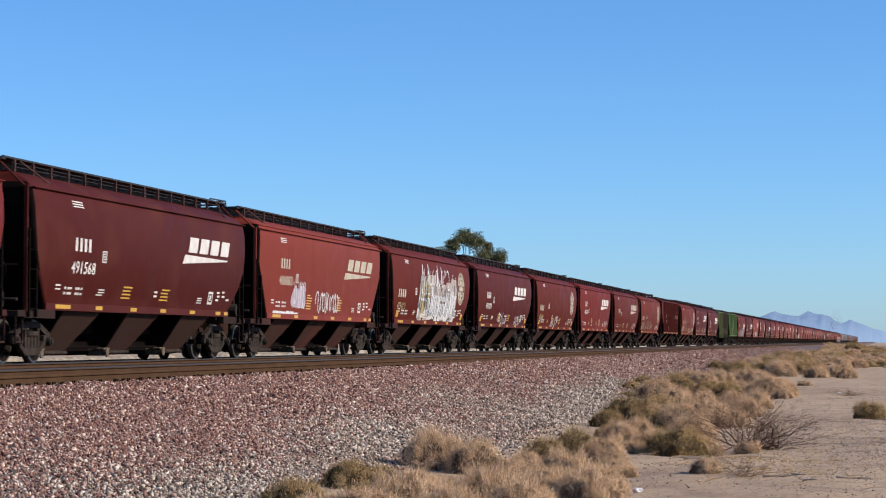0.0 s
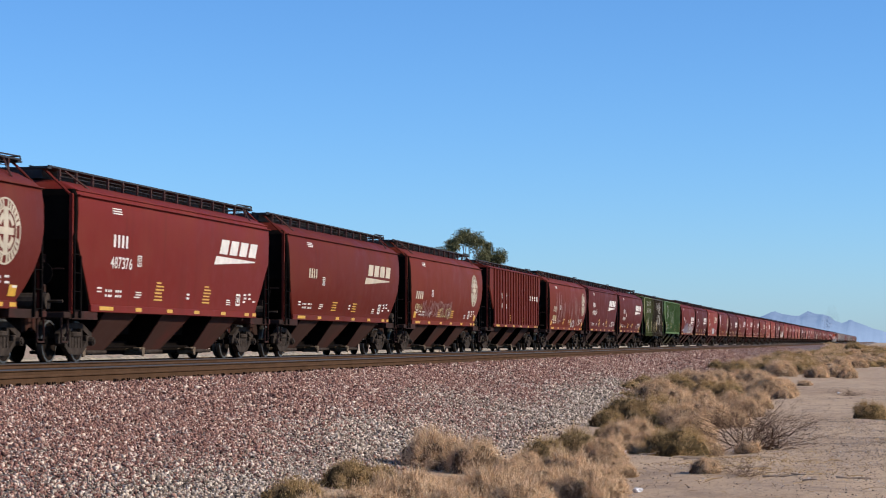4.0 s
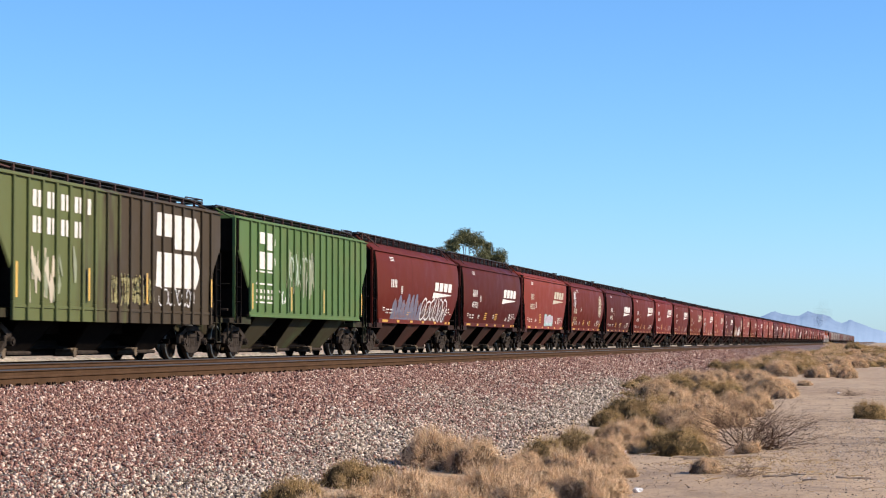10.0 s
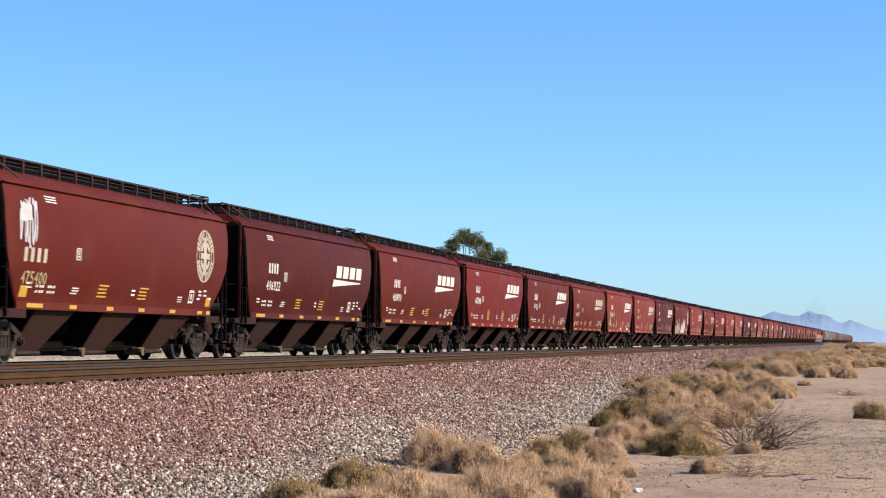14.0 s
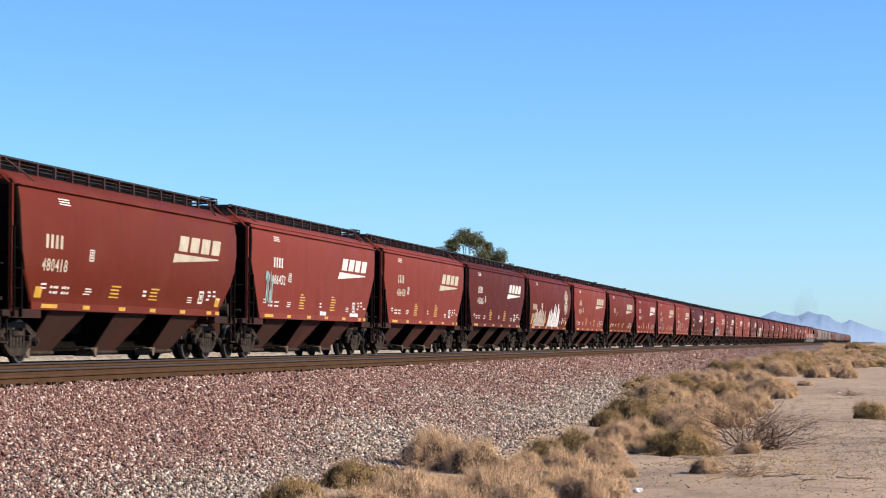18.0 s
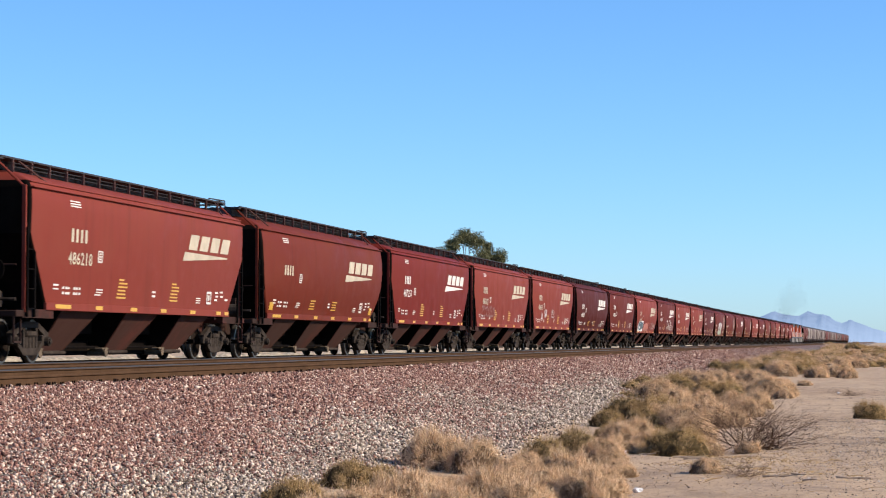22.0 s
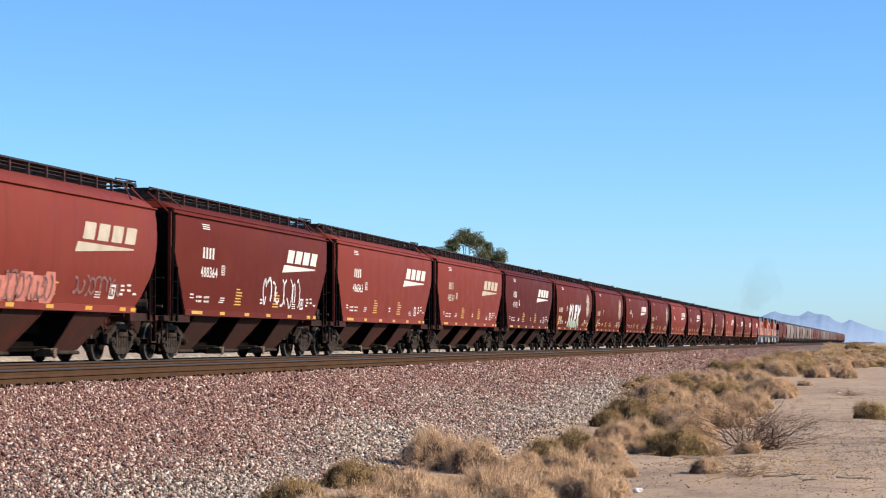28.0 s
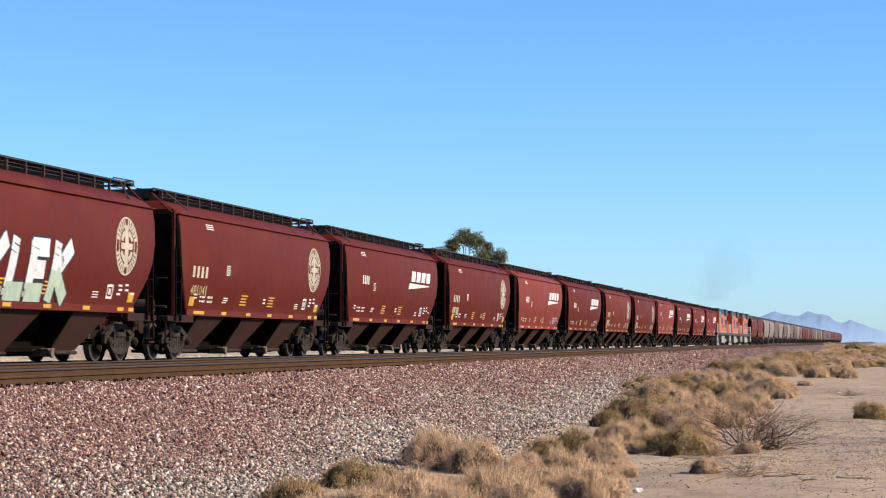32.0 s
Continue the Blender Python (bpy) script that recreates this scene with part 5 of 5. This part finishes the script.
def dome(seed, count, height, width, tufts=90, reach=0.16):
    """Fine curving twigs in tufts all over an uneven mound, most of them lying along it."""
    r = np.random.default_rng(seed)
    az, up = r.uniform(0, 2 * np.pi, tufts), r.uniform(0.0, 1.0, tufts)
    el = np.arcsin(up ** 0.85)
    lobe = (0.88 + 0.10 * np.sin(2 * az + seed) * np.cos(el) + 0.08 * np.sin(5 * az + 2.1 * seed)) * r.uniform(0.80, 1.08, tufts)
    c = np.stack([np.cos(el) * np.cos(az), np.cos(el) * np.sin(az), height * np.sin(el) ** 0.85], -1) * lobe[:, None]
    k = r.integers(0, tufts, count)
    spot = c[k] + r.normal(0, 0.085, (count, 3))
    out = spot * np.array([1, 1, 1 / height ** 2])
    out /= np.linalg.norm(out, axis=1, keepdims=True) + 1e-9
    base = spot * r.uniform(0.80, 1.0, (count, 1))
    way = 0.28 * out + r.normal(0, 0.75, (count, 3)) + r.normal(0, 0.35, (tufts, 3))[k]
    way /= np.linalg.norm(way, axis=1, keepdims=True)
    tip = base + way * (reach * (0.35 + r.uniform(0, 1, (count, 1)) ** 1.5))
    mid = (base + tip) / 2 + 0.18 * reach * (out + r.normal(0, 0.6, (count, 3)))
    base[:, 2] = np.maximum(base[:, 2], 0)
    return ribbons(base, mid, tip, width * r.uniform(0.6, 1.4, count), r, 0.3, out + r.normal(0, 0.22, (count, 3)))


def core_mesh(seed, height, mat):
    """A solid core added inside a bush, lumpy with tufts, dark as its inner shade."""
    bm = bmesh.new()
    bmesh.ops.create_icosphere(bm, subdivisions=4, radius=0.86)
    for v in bm.verts:
        q = 1 + 0.16 * noise.noise(v.co * 2.6 + Vector((seed, 0, 0))) + 0.14 * noise.noise(v.co * 7 + Vector((0, seed, 0))) + 0.11 * noise.noise(v.co * 19 + Vector((0, 0, seed)))
        v.co = Vector((v.co.x * q, v.co.y * q, max(-0.02, v.co.z * q * height)))
    return mesh_of("undergrowth", bm, mat, True)


def branching(seed, stems, spread, height, width, depth=3):
    """Bare crooked stems that fork again and again from one root."""
    r = np.random.default_rng(seed)
    segs = []

    def grow(p, d, length, wd, left):
        for _ in range(3):
            d = d + r.normal(0, 0.16, 3) + np.array([0, 0, 0.09])
            d /= np.linalg.norm(d)
            q = p + d * length / 3
            segs.append((p, (p + q) / 2 + r.normal(0, 0.006, 3), q, wd))
            p, wd = q, wd * 0.85
            if left and r.random() < 0.55:
                grow(p, d * 0.7 + r.normal(0, 0.42, 3), length * r.uniform(0.35, 0.7), wd * 0.7, left - 1)
        if left:
            for _ in range(2):
                grow(p, d + r.normal(0, 0.38, 3), length * r.uniform(0.4, 0.75), wd * 0.75, left - 1)

    for _ in range(stems):
        az, el = r.uniform(0, 2 * np.pi), r.uniform(0.3, 1.3)
        grow(r.normal(0, 0.04, 3) * np.array([1, 1, 0]), np.array([math.cos(el) * math.cos(az), math.cos(el) * math.sin(az), math.sin(el)]), r.uniform(0.25, 0.6), width, depth)
    a = np.array([[p, m, q] for p, m, q, _ in segs])
    wide = np.percentile(np.abs(a[..., :2]), 96)
    lim = np.array([wide, wide, np.percentile(a[..., 2], 97)])
    a = a / lim * np.array([spread, spread, height])
    return ribbons(a[:, 0], a[:, 1], a[:, 2], np.array([w for *_, w in segs]), r, 0.8)


def bush_meshes(mat, count, seeds, height=0.62, width=0.0038, bare=False):
    out = []
    for s in seeds:
        fol = branching(s, 30, 1.0, height, 0.013) if bare else dome(s, count, height, width, 70, 0.19 if mat is STRAW else 0.14)
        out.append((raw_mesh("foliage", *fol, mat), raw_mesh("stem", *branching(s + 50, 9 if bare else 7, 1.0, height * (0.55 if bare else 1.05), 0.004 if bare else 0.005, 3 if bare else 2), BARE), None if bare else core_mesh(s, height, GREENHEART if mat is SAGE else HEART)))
    return out


KINDS = {"straw": (bush_meshes(STRAW, 16000, (1, 2, 3, 10), 0.62, 0.0027), "dry straw-coloured tumbleweed bush on the sand"),
         "sage": (bush_meshes(SAGE, 14000, (4, 5, 6, 12), 0.62, 0.0030), "olive-green desert scrub bush on the sand"),
         "bare": (bush_meshes(BARE, 0, (7, 8), 0.85, 0.006, True), "bare branching dead bush on the sand")}
br = random.Random(5)


def bush(kind, x, y, r, h=1.0):
    meshes, label = KINDS[kind]
    fol, stem, heart = br.choice(meshes)
    ob = tagged(new("bush"), label, "bush", "desert bushes")
    ob.matrix_world = pose(x, y, float(ground_z(x, y)) - 0.02, 0, 0, br.uniform(0, 360)) @ Matrix.Diagonal((r, r, r * h, 1))
    part("foliage", fol, None, ob)
    part("stem", stem, None, ob)
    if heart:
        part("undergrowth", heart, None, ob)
    return ob


# the bushes nearest the camera: kind, place, radius, height factor
FRONT_SCRUB = (
    ("sage", -6.35, 24.14, 0.47, 1.25),
    ("sage", -6.18, 27.64, 0.31, 1.64),
    ("straw", -5.68, 31.97, 0.46, 1.65),
    ("straw", -4.27, 24.77, 0.42, 1.64),
    ("straw", -4.15, 27.70, 0.37, 1.63),
    ("straw", -4.13, 21.89, 0.51, 1.30),
    ("sage", -4.49, 34.21, 0.52, 1.66),
    ("straw", -3.91, 28.56, 0.49, 1.64),
    ("straw", -3.14, 25.00, 0.45, 1.54),
    ("straw", -5.61, 22.24, 0.44, 1.23),
    ("straw", -4.99, 25.07, 0.38, 1.26),
    ("straw", -4.44, 26.98, 0.34, 1.59),
    ("straw", -3.93, 28.13, 0.36, 1.53),
    ("straw", -3.44, 28.82, 0.32, 1.64),
    ("straw", -5.72, 28.02, 0.35, 1.12),
    ("straw", -5.30, 28.09, 0.33, 0.94),
    ("straw", -5.07, 32.79, 0.31, 1.65))
FRONT_SCRUB_BEHIND = (
    ("sage", -6.54, 27.64, 0.45, 1.30),
    ("straw", -6.41, 32.51, 0.56, 1.64),
    ("straw", -4.85, 23.13, 0.51, 1.40),
    ("straw", -5.17, 22.40, 0.53, 1.13),
    ("straw", -3.57, 22.67, 0.47, 1.37),
    ("sage", -4.89, 33.75, 0.43, 1.65),
    ("straw", -3.96, 33.35, 0.40, 1.65),
    ("straw", -3.46, 31.01, 0.27, 1.61),
    ("straw", -3.71, 25.29, 0.38, 1.52),
    ("straw", -5.34, 24.53, 0.38, 1.09),
    ("straw", -4.70, 25.98, 0.36, 1.12),
    ("straw", -4.06, 25.19, 0.31, 1.61),
    ("straw", -3.73, 28.87, 0.37, 1.65),
    ("straw", -3.15, 27.78, 0.21, 1.63),
    ("straw", -6.02, 27.70, 0.27, 1.21),
    ("straw", -4.99, 31.12, 0.29, 1.64))
MIDDLE_SCRUB = (
    ("sage", -3.23, 37.54, 0.63, 1.28),
    ("straw", -4.46, 42.57, 0.49, 1.40),
    ("sage", -5.80, 49.44, 0.45, 1.41),
    ("sage", -5.73, 53.05, 0.66, 1.41),
    ("straw", -4.48, 50.06, 0.58, 1.41),
    ("sage", -7.67, 71.04, 0.38, 1.16),
    ("sage", -7.36, 74.39, 0.37, 1.17),
    ("sage", -7.06, 81.38, 0.85, 1.41),
    ("straw", -3.59, 49.88, 0.75, 1.41),
    ("sage", -5.50, 76.10, 0.62, 1.42),
    ("straw", -3.12, 56.40, 0.54, 1.41),
    ("sage", 0.02, 55.36, 0.49, 1.41),
    ("bare", -1.67, 39.39, 0.62, 1.28),
    ("bare", -1.70, 30.78, 0.39, 0.82),
    ("straw", -3.86, 39.24, 0.38, 1.40),
    ("straw", -3.35, 42.79, 0.53, 1.40),
    ("straw", -5.18, 60.57, 0.63, 1.42),
    ("straw", -3.22, 64.07, 0.56, 1.42),
    ("straw", -3.57, 57.88, 0.38, 1.18),
    ("straw", -6.38, 98.07, 0.67, 1.41),
    ("straw", -3.68, 77.21, 0.63, 1.42))
MIDDLE_SCRUB_BEHIND = (
    ("straw", -2.78, 38.07, 0.37, 1.39),
    ("straw", -3.96, 38.01, 0.35, 1.16),
    ("sage", -5.03, 43.11, 0.32, 1.17),
    ("sage", -5.06, 52.80, 0.72, 1.41),
    ("sage", -8.14, 76.73, 0.47, 1.39),
    ("sage", -8.34, 82.94, 0.55, 1.39),
    ("straw", -6.60, 69.92, 0.77, 1.40),
    ("straw", -6.93, 93.81, 0.64, 1.41),
    ("straw", -4.06, 49.48, 0.65, 1.41),
    ("sage", -4.51, 71.15, 0.70, 1.42),
    ("straw", -2.06, 38.20, 0.25, 1.39),
    ("bare", -2.15, 39.29, 1.26, 0.87),
    ("straw", -2.27, 31.16, 0.26, 1.37),
    ("straw", -4.59, 41.32, 0.45, 1.40),
    ("sage", -5.00, 49.59, 0.54, 1.41),
    ("straw", -3.15, 49.99, 0.54, 1.41),
    ("straw", -4.61, 61.20, 0.59, 1.42),
    ("straw", -3.92, 65.07, 0.53, 1.42),
    ("sage", -6.59, 80.83, 0.62, 1.40),
    ("straw", -5.45, 83.52, 0.54, 1.19))
EDGE_SCRUB = (
    ("straw", -7.26, 105.97, 0.64, 1.41),
    ("straw", -5.53, 99.55, 0.71, 1.43),
    ("sage", -7.16, 121.06, 0.99, 1.41),
    ("straw", -3.81, 79.42, 0.57, 1.19),
    ("straw", -4.64, 118.57, 0.97, 1.43),
    ("straw", -6.93, 154.13, 1.01, 1.42),
    ("sage", -3.80, 127.09, 0.69, 1.43),
    ("straw", -1.94, 121.40, 0.56, 1.43),
    ("straw", -2.84, 99.47, 0.38, 1.08),
    ("straw", 0.67, 181.21, 0.98, 0.97),
    ("straw", -1.93, 153.11, 0.91, 1.43),
    ("bare", -0.75, 80.89, 0.63, 0.48),
    ("straw", -7.31, 90.00, 0.44, 1.18),
    ("sage", -7.51, 111.96, 0.55, 1.18),
    ("straw", -6.81, 128.95, 0.57, 1.18),
    ("sage", 1.43, 311.68, 1.35, 1.44),
    ("straw", -2.85, 74.84, 0.45, 1.19),
    ("sage", -3.79, 216.60, 1.17, 1.26),
    ("sage", -6.72, 193.08, 0.95, 1.42))
EDGE_SCRUB_BEHIND = (
    ("straw", -6.06, 88.36, 0.49, 1.19),
    ("straw", -4.95, 86.56, 0.54, 1.19),
    ("straw", -4.68, 93.42, 0.76, 1.43),
    ("straw", -3.37, 76.47, 0.79, 1.42),
    ("straw", -2.94, 77.94, 0.54, 1.19),
    ("sage", -7.83, 206.76, 1.13, 1.40),
    ("straw", -2.76, 118.37, 0.71, 1.39),
    ("straw", -1.15, 119.51, 0.65, 1.43),
    ("straw", -0.75, 161.65, 0.79, 1.39),
    ("sage", -3.69, 174.06, 0.94, 1.43),
    ("straw", -5.38, 166.18, 0.81, 1.43),
    ("straw", -8.08, 101.50, 0.56, 1.39),
    ("sage", -8.59, 127.37, 0.70, 1.40),
    ("straw", -7.78, 152.13, 0.83, 1.40),
    ("sage", -2.35, 362.17, 2.35, 1.23),
    ("straw", -3.28, 86.25, 0.56, 1.42),
    ("straw", -3.79, 151.43, 0.90, 1.20),
    ("straw", -0.55, 205.49, 1.11, 1.19),
    ("straw", -6.54, 134.56, 0.73, 1.41))
for row in FRONT_SCRUB + FRONT_SCRUB_BEHIND + MIDDLE_SCRUB + MIDDLE_SCRUB_BEHIND + EDGE_SCRUB + EDGE_SCRUB_BEHIND:
    bush(*row)


# the belt of scrub that runs on beside the bank
def belt(k, n):
    y = 128 + 460 * (k / n) ** 1.5
    return br.choice(("sage", "straw", "straw", "sage", "straw")), br.uniform(-7.6, -3.6 + 0.004 * y), y + br.uniform(-2, 2), br.uniform(0.5, 1.35), br.uniform(0.75, 1.2)


BELT = [belt(k, 190) for k in range(190)]
BELT += [(br.choice(("sage", "straw")), br.uniform(-5, -1.0 + 0.07 * k), 125 + k, br.uniform(0.5, 1.2), br.uniform(0.8, 1.2)) for k in range(0, 500, 6)]
BELT += [(br.choice(("sage", "straw")), br.uniform(-0.02 * y, 0.013 * y), y, br.uniform(0.6, 1.5), br.uniform(0.7, 1.2)) for y in [190 + 3.4 * k for k in range(150)]]
BELT.sort(key=lambda b: b[2])
for row in BELT[:190]:
    bush(*row)
low = {k: dome(s, 1100, 0.62, 0.010) for k, s in (("straw", 31), ("sage", 32))}
for kind, mat in (("straw", STRAW), ("sage", SAGE)):
    vs, fs, off = [], [], 0
    for k, x, y, r, h in BELT[190:]:
        if k == kind:
            v, f = low[kind]
            vs.append(v * np.array([r, r, r * h]) + np.array([x, y, float(ground_z(x, y))]))
            fs.append(f + off)
            off += len(v)
    tagged(new("far_scrub", raw_mesh("far_scrub", np.concatenate(vs), np.concatenate(fs), mat)), "distant low desert scrub along the tracks", "scrub", kind="stuff")


# ---- litter and sticks ----
PAPER = simple("crumpled_white_paper", (0.78, 0.75, 0.71), 0.8, 0, 0.1, 9)
STICK = simple("bleached_wood", (0.42, 0.32, 0.23), 0.9, 0, 0.3, 8)


def litter(seed, x, y, size, up=0.0):
    r = random.Random(seed)
    bm = bmesh.new()
    bmesh.ops.create_icosphere(bm, subdivisions=2, radius=size)
    for v in bm.verts:
        v.co = v.co * r.uniform(0.6, 1.25)
        v.co.z *= 0.6
    ob = tagged(new("litter", mesh_of("litter", bm, PAPER)), "crumpled piece of white paper rubbish among the scrub", "litter", "litter")
    ob.location = (x, y, float(ground_z(x, y)) + size * 0.42 + up)


def stick(x, y, length, turn, seed):
    r = random.Random(seed)
    bm = bmesh.new()
    a = Vector((0, 0, 0.02))
    for k in range(5):
        b = a + Vector((length / 5, r.uniform(-0.05, 0.05), r.uniform(-0.008, 0.015)))
        rod(bm, a, b, 0.016 - 0.002 * k, 5)
        a = b
    ob = tagged(new("stick", mesh_of("stick", bm, STICK)), "bleached dead stick lying on the sand", "stick", "sticks")
    ob.matrix_world = pose(x, y, float(ground_z(x, y)), 0, 0, turn)


for n, row in enumerate(((-6.05, 73.4, 0.15, 0.12), (-6.9, 140.0, 0.24, 0.2), (-4.14, 37.71, 0.077), (-2.88, 27.88, 0.064), (-3.16, 26.41, 0.081), (-1.14, 83.04, 0.05), (-2.32, 38.86, 0.049), (-5.08, 44.98, 0.058), (-0.81, 30.2, 0.03))):
    litter(n, *row)
for n, row in enumerate(((-3.15, 36.04, 0.55, 5), (-2.93, 35.56, 0.41, -4), (-1.84, 32.21, 0.41, 8), (-1.45, 30.7, 0.47, 3), (-1.08, 31.28, 0.39, -10), (-0.79, 32.14, 0.36, 20), (-3.73, 36.29, 0.28, 0), (-0.45, 30.64, 0.46, 0), (-0.89, 29.83, 0.3, 12))):
    stick(*row, n)


def dead_twigs():
    """Broken twigs and dry stalks strewn over the sand."""
    r = np.random.default_rng(77)
    n = 1100
    x, y = r.normal(-1.7, 0.8, n), r.normal(34.0, 2.6, n)
    x[:300], y[:300] = r.uniform(-4.5, 1.5, 300), r.uniform(26, 55, 300)
    base = np.stack([x, y, ground_z(x, y) + 0.006], -1)
    a, long = r.uniform(0, 2 * np.pi, n), 0.03 + 0.3 * r.uniform(0, 1, n) ** 2.5
    tip = base + np.stack([np.cos(a) * long, np.sin(a) * long, r.uniform(0.0, 0.06, n)], -1)
    mid = (base + tip) / 2 + r.normal(0, 0.012, (n, 3)) * np.array([1, 1, 0.3]) + np.array([0, 0, 0.012])
    v, f = ribbons(base, mid, tip, r.uniform(0.002, 0.005, n), r, 0.6)
    tagged(new("dead_twigs", raw_mesh("dead_twigs", v, f, SAGE)), "broken dry twigs strewn over the sand", "twigs", kind="stuff")


dead_twigs()


# ---- trees behind the train ----
LEAF = leafy("dusty_green_leaves", [(0.0, (0.06, 0.06, 0.025)), (0.5, (0.14, 0.135, 0.06)), (1.0, (0.26, 0.24, 0.12))])
BARK = simple("grey_brown_bark", (0.16, 0.12, 0.09), 0.9, 0, 0.4, 4)


def tree(x, y, top, spread, seed):
    r = random.Random(seed)
    ob = tagged(new("tree"), "dusty green desert tree standing behind the tracks", "tree", "trees behind the tracks")
    ob.location = (x, y, float(ground_z(x, y)) - 0.05)
    bm = bmesh.new()
    tips = []

    def limb(p, d, length, rad, depth):
        q = p
        for s in range(3):
            nq = q + (d + Vector((r.gauss(0, 0.12), r.gauss(0, 0.12), r.gauss(0.04, 0.08)))) * length / 3
            rod(bm, q, nq, rad * (1 - 0.2 * s), 6)
            q = nq
        if depth == 0:
            tips.append(q)
            return
        for s in range(3):
            a = r.uniform(0, 6.28)
            limb(q, (d * 0.6 + Vector((math.cos(a), math.sin(a), r.uniform(0.1, 0.9))) * 0.7).normalized(), length * r.uniform(0.55, 0.75), rad * 0.55, depth - 1)

    limb(Vector((0, 0, 0)), Vector((0.05, 0, 1)), top * 0.42, 0.2, 3)
    t = np.array([tuple(p) for p in tips])
    wide, tall = spread / max(1e-3, np.abs(t[:, :2]).max()), top * 0.95 / t[:, 2].max()
    t *= np.array([wide, wide, tall])
    for v in bm.verts:
        v.co = Vector((v.co.x * wide, v.co.y * wide, v.co.z * tall))
    part("trunk", bm, BARK, ob)
    g = np.random.default_rng(seed)
    n = 11000
    which = g.integers(0, len(t), n)
    c = t[which] + g.normal(0, 1, (n, 3)).clip(-1.7, 1.7) * np.array([0.23, 0.23, 0.19]) * (0.6 + 0.8 * g.random(len(t)))[which][:, None]
    u, w = g.normal(size=(n, 3)), g.normal(size=(n, 3))
    u /= np.linalg.norm(u, axis=1, keepdims=True)
    w /= np.linalg.norm(w, axis=1, keepdims=True)
    v = np.stack([c - u * 0.075, c + w * 0.03, c + u * 0.075, c - w * 0.03], 1).reshape(-1, 3)
    part("crown", raw_mesh("crown", v, np.arange(4 * n).reshape(-1, 4), LEAF), None, ob)
    return ob


tree(-29.25, 158.0, 10.45, 1.6, 3)
tree(-29.4, 166.0, 9.0, 0.65, 9)
tree(-28.8, 170.0, 9.95, 0.65, 22)
tree(-30.4, 156.0, 8.9, 0.55, 14)


# ---- exhaust smoke drifting over the locomotives ----
def smoke_material():
    m, t, b = nodes_of("thin_exhaust_smoke")
    b.inputs["Base Color"].default_value = (0.16, 0.13, 0.11, 1)
    b.inputs["Roughness"].default_value = 1.0
    b.inputs["Alpha"].default_value = 0.015
    return m


def smoke(y):
    r = np.random.default_rng(8)
    vs, fs = [], []
    for k in range(11):
        f = k / 10
        c = np.array([-0.5 + r.normal(0, 0.6), 1.0 + 2.6 * k, 5.8 + 5.5 * f])
        n, rad = 26, 1.2 + 2.2 * f
        a = np.linspace(0, 2 * np.pi, n, endpoint=False)
        edge = 1 + 0.18 * np.sin(3 * a + k) + 0.12 * np.sin(7 * a + 2 * k)
        ring = c + rad * edge[:, None] * (np.cos(a)[:, None] * np.array([1.0, 0.15, 0.0]) + np.sin(a)[:, None] * np.array([0.05, 0.1, 1.15]))
        o = len(vs)
        vs += [c, *ring]
        fs += [(o, o + 1 + i, o + 1 + (i + 1) % n) for i in range(n)]
    ob = tagged(new("exhaust_smoke", raw_mesh("exhaust_smoke", np.array(vs), np.array(fs), smoke_material())), "thin brown exhaust haze above the locomotives", "smoke", kind="stuff")
    MOVING.append((ob, TRACK_X, y, RAIL_Z))


smoke(982.0)


# ---- motion ----
def on_line(x, y, z, t):
    """A row of walk() for what runs along the line at y."""
    lean = float(bend(y + 6) - bend(y - 6)) / 12
    return t, pose(x + float(bend(y)), y, z, 0, 0, -math.degrees(lean))


def motions():
    for ob, x, y, z in MOVING:
        walk(ob, [on_line(x, y - SPEED * t, z - 0.004, float(t)) for t in range(33)])
    # every wheelset rolls: one turn is laid down for each axle place and shared by all wheelsets there
    roll = math.degrees(SPEED / 0.4826)
    lead = {}
    for ob in bpy.data.objects:
        if ob.name.split(".")[0] != "wheelset":
            continue
        place = tuple(round(c, 3) for c in ob.location)
        if place not in lead:
            walk(ob, [(k / FPS, pose(*place, roll * k / FPS)) for k in range(32 * FPS + 1)])
            lead[place] = ob.animation_data
        else:
            keys = ob.animation_data_create()
            keys.action, keys.action_slot = lead[place].action, lead[place].action_slot


motions()
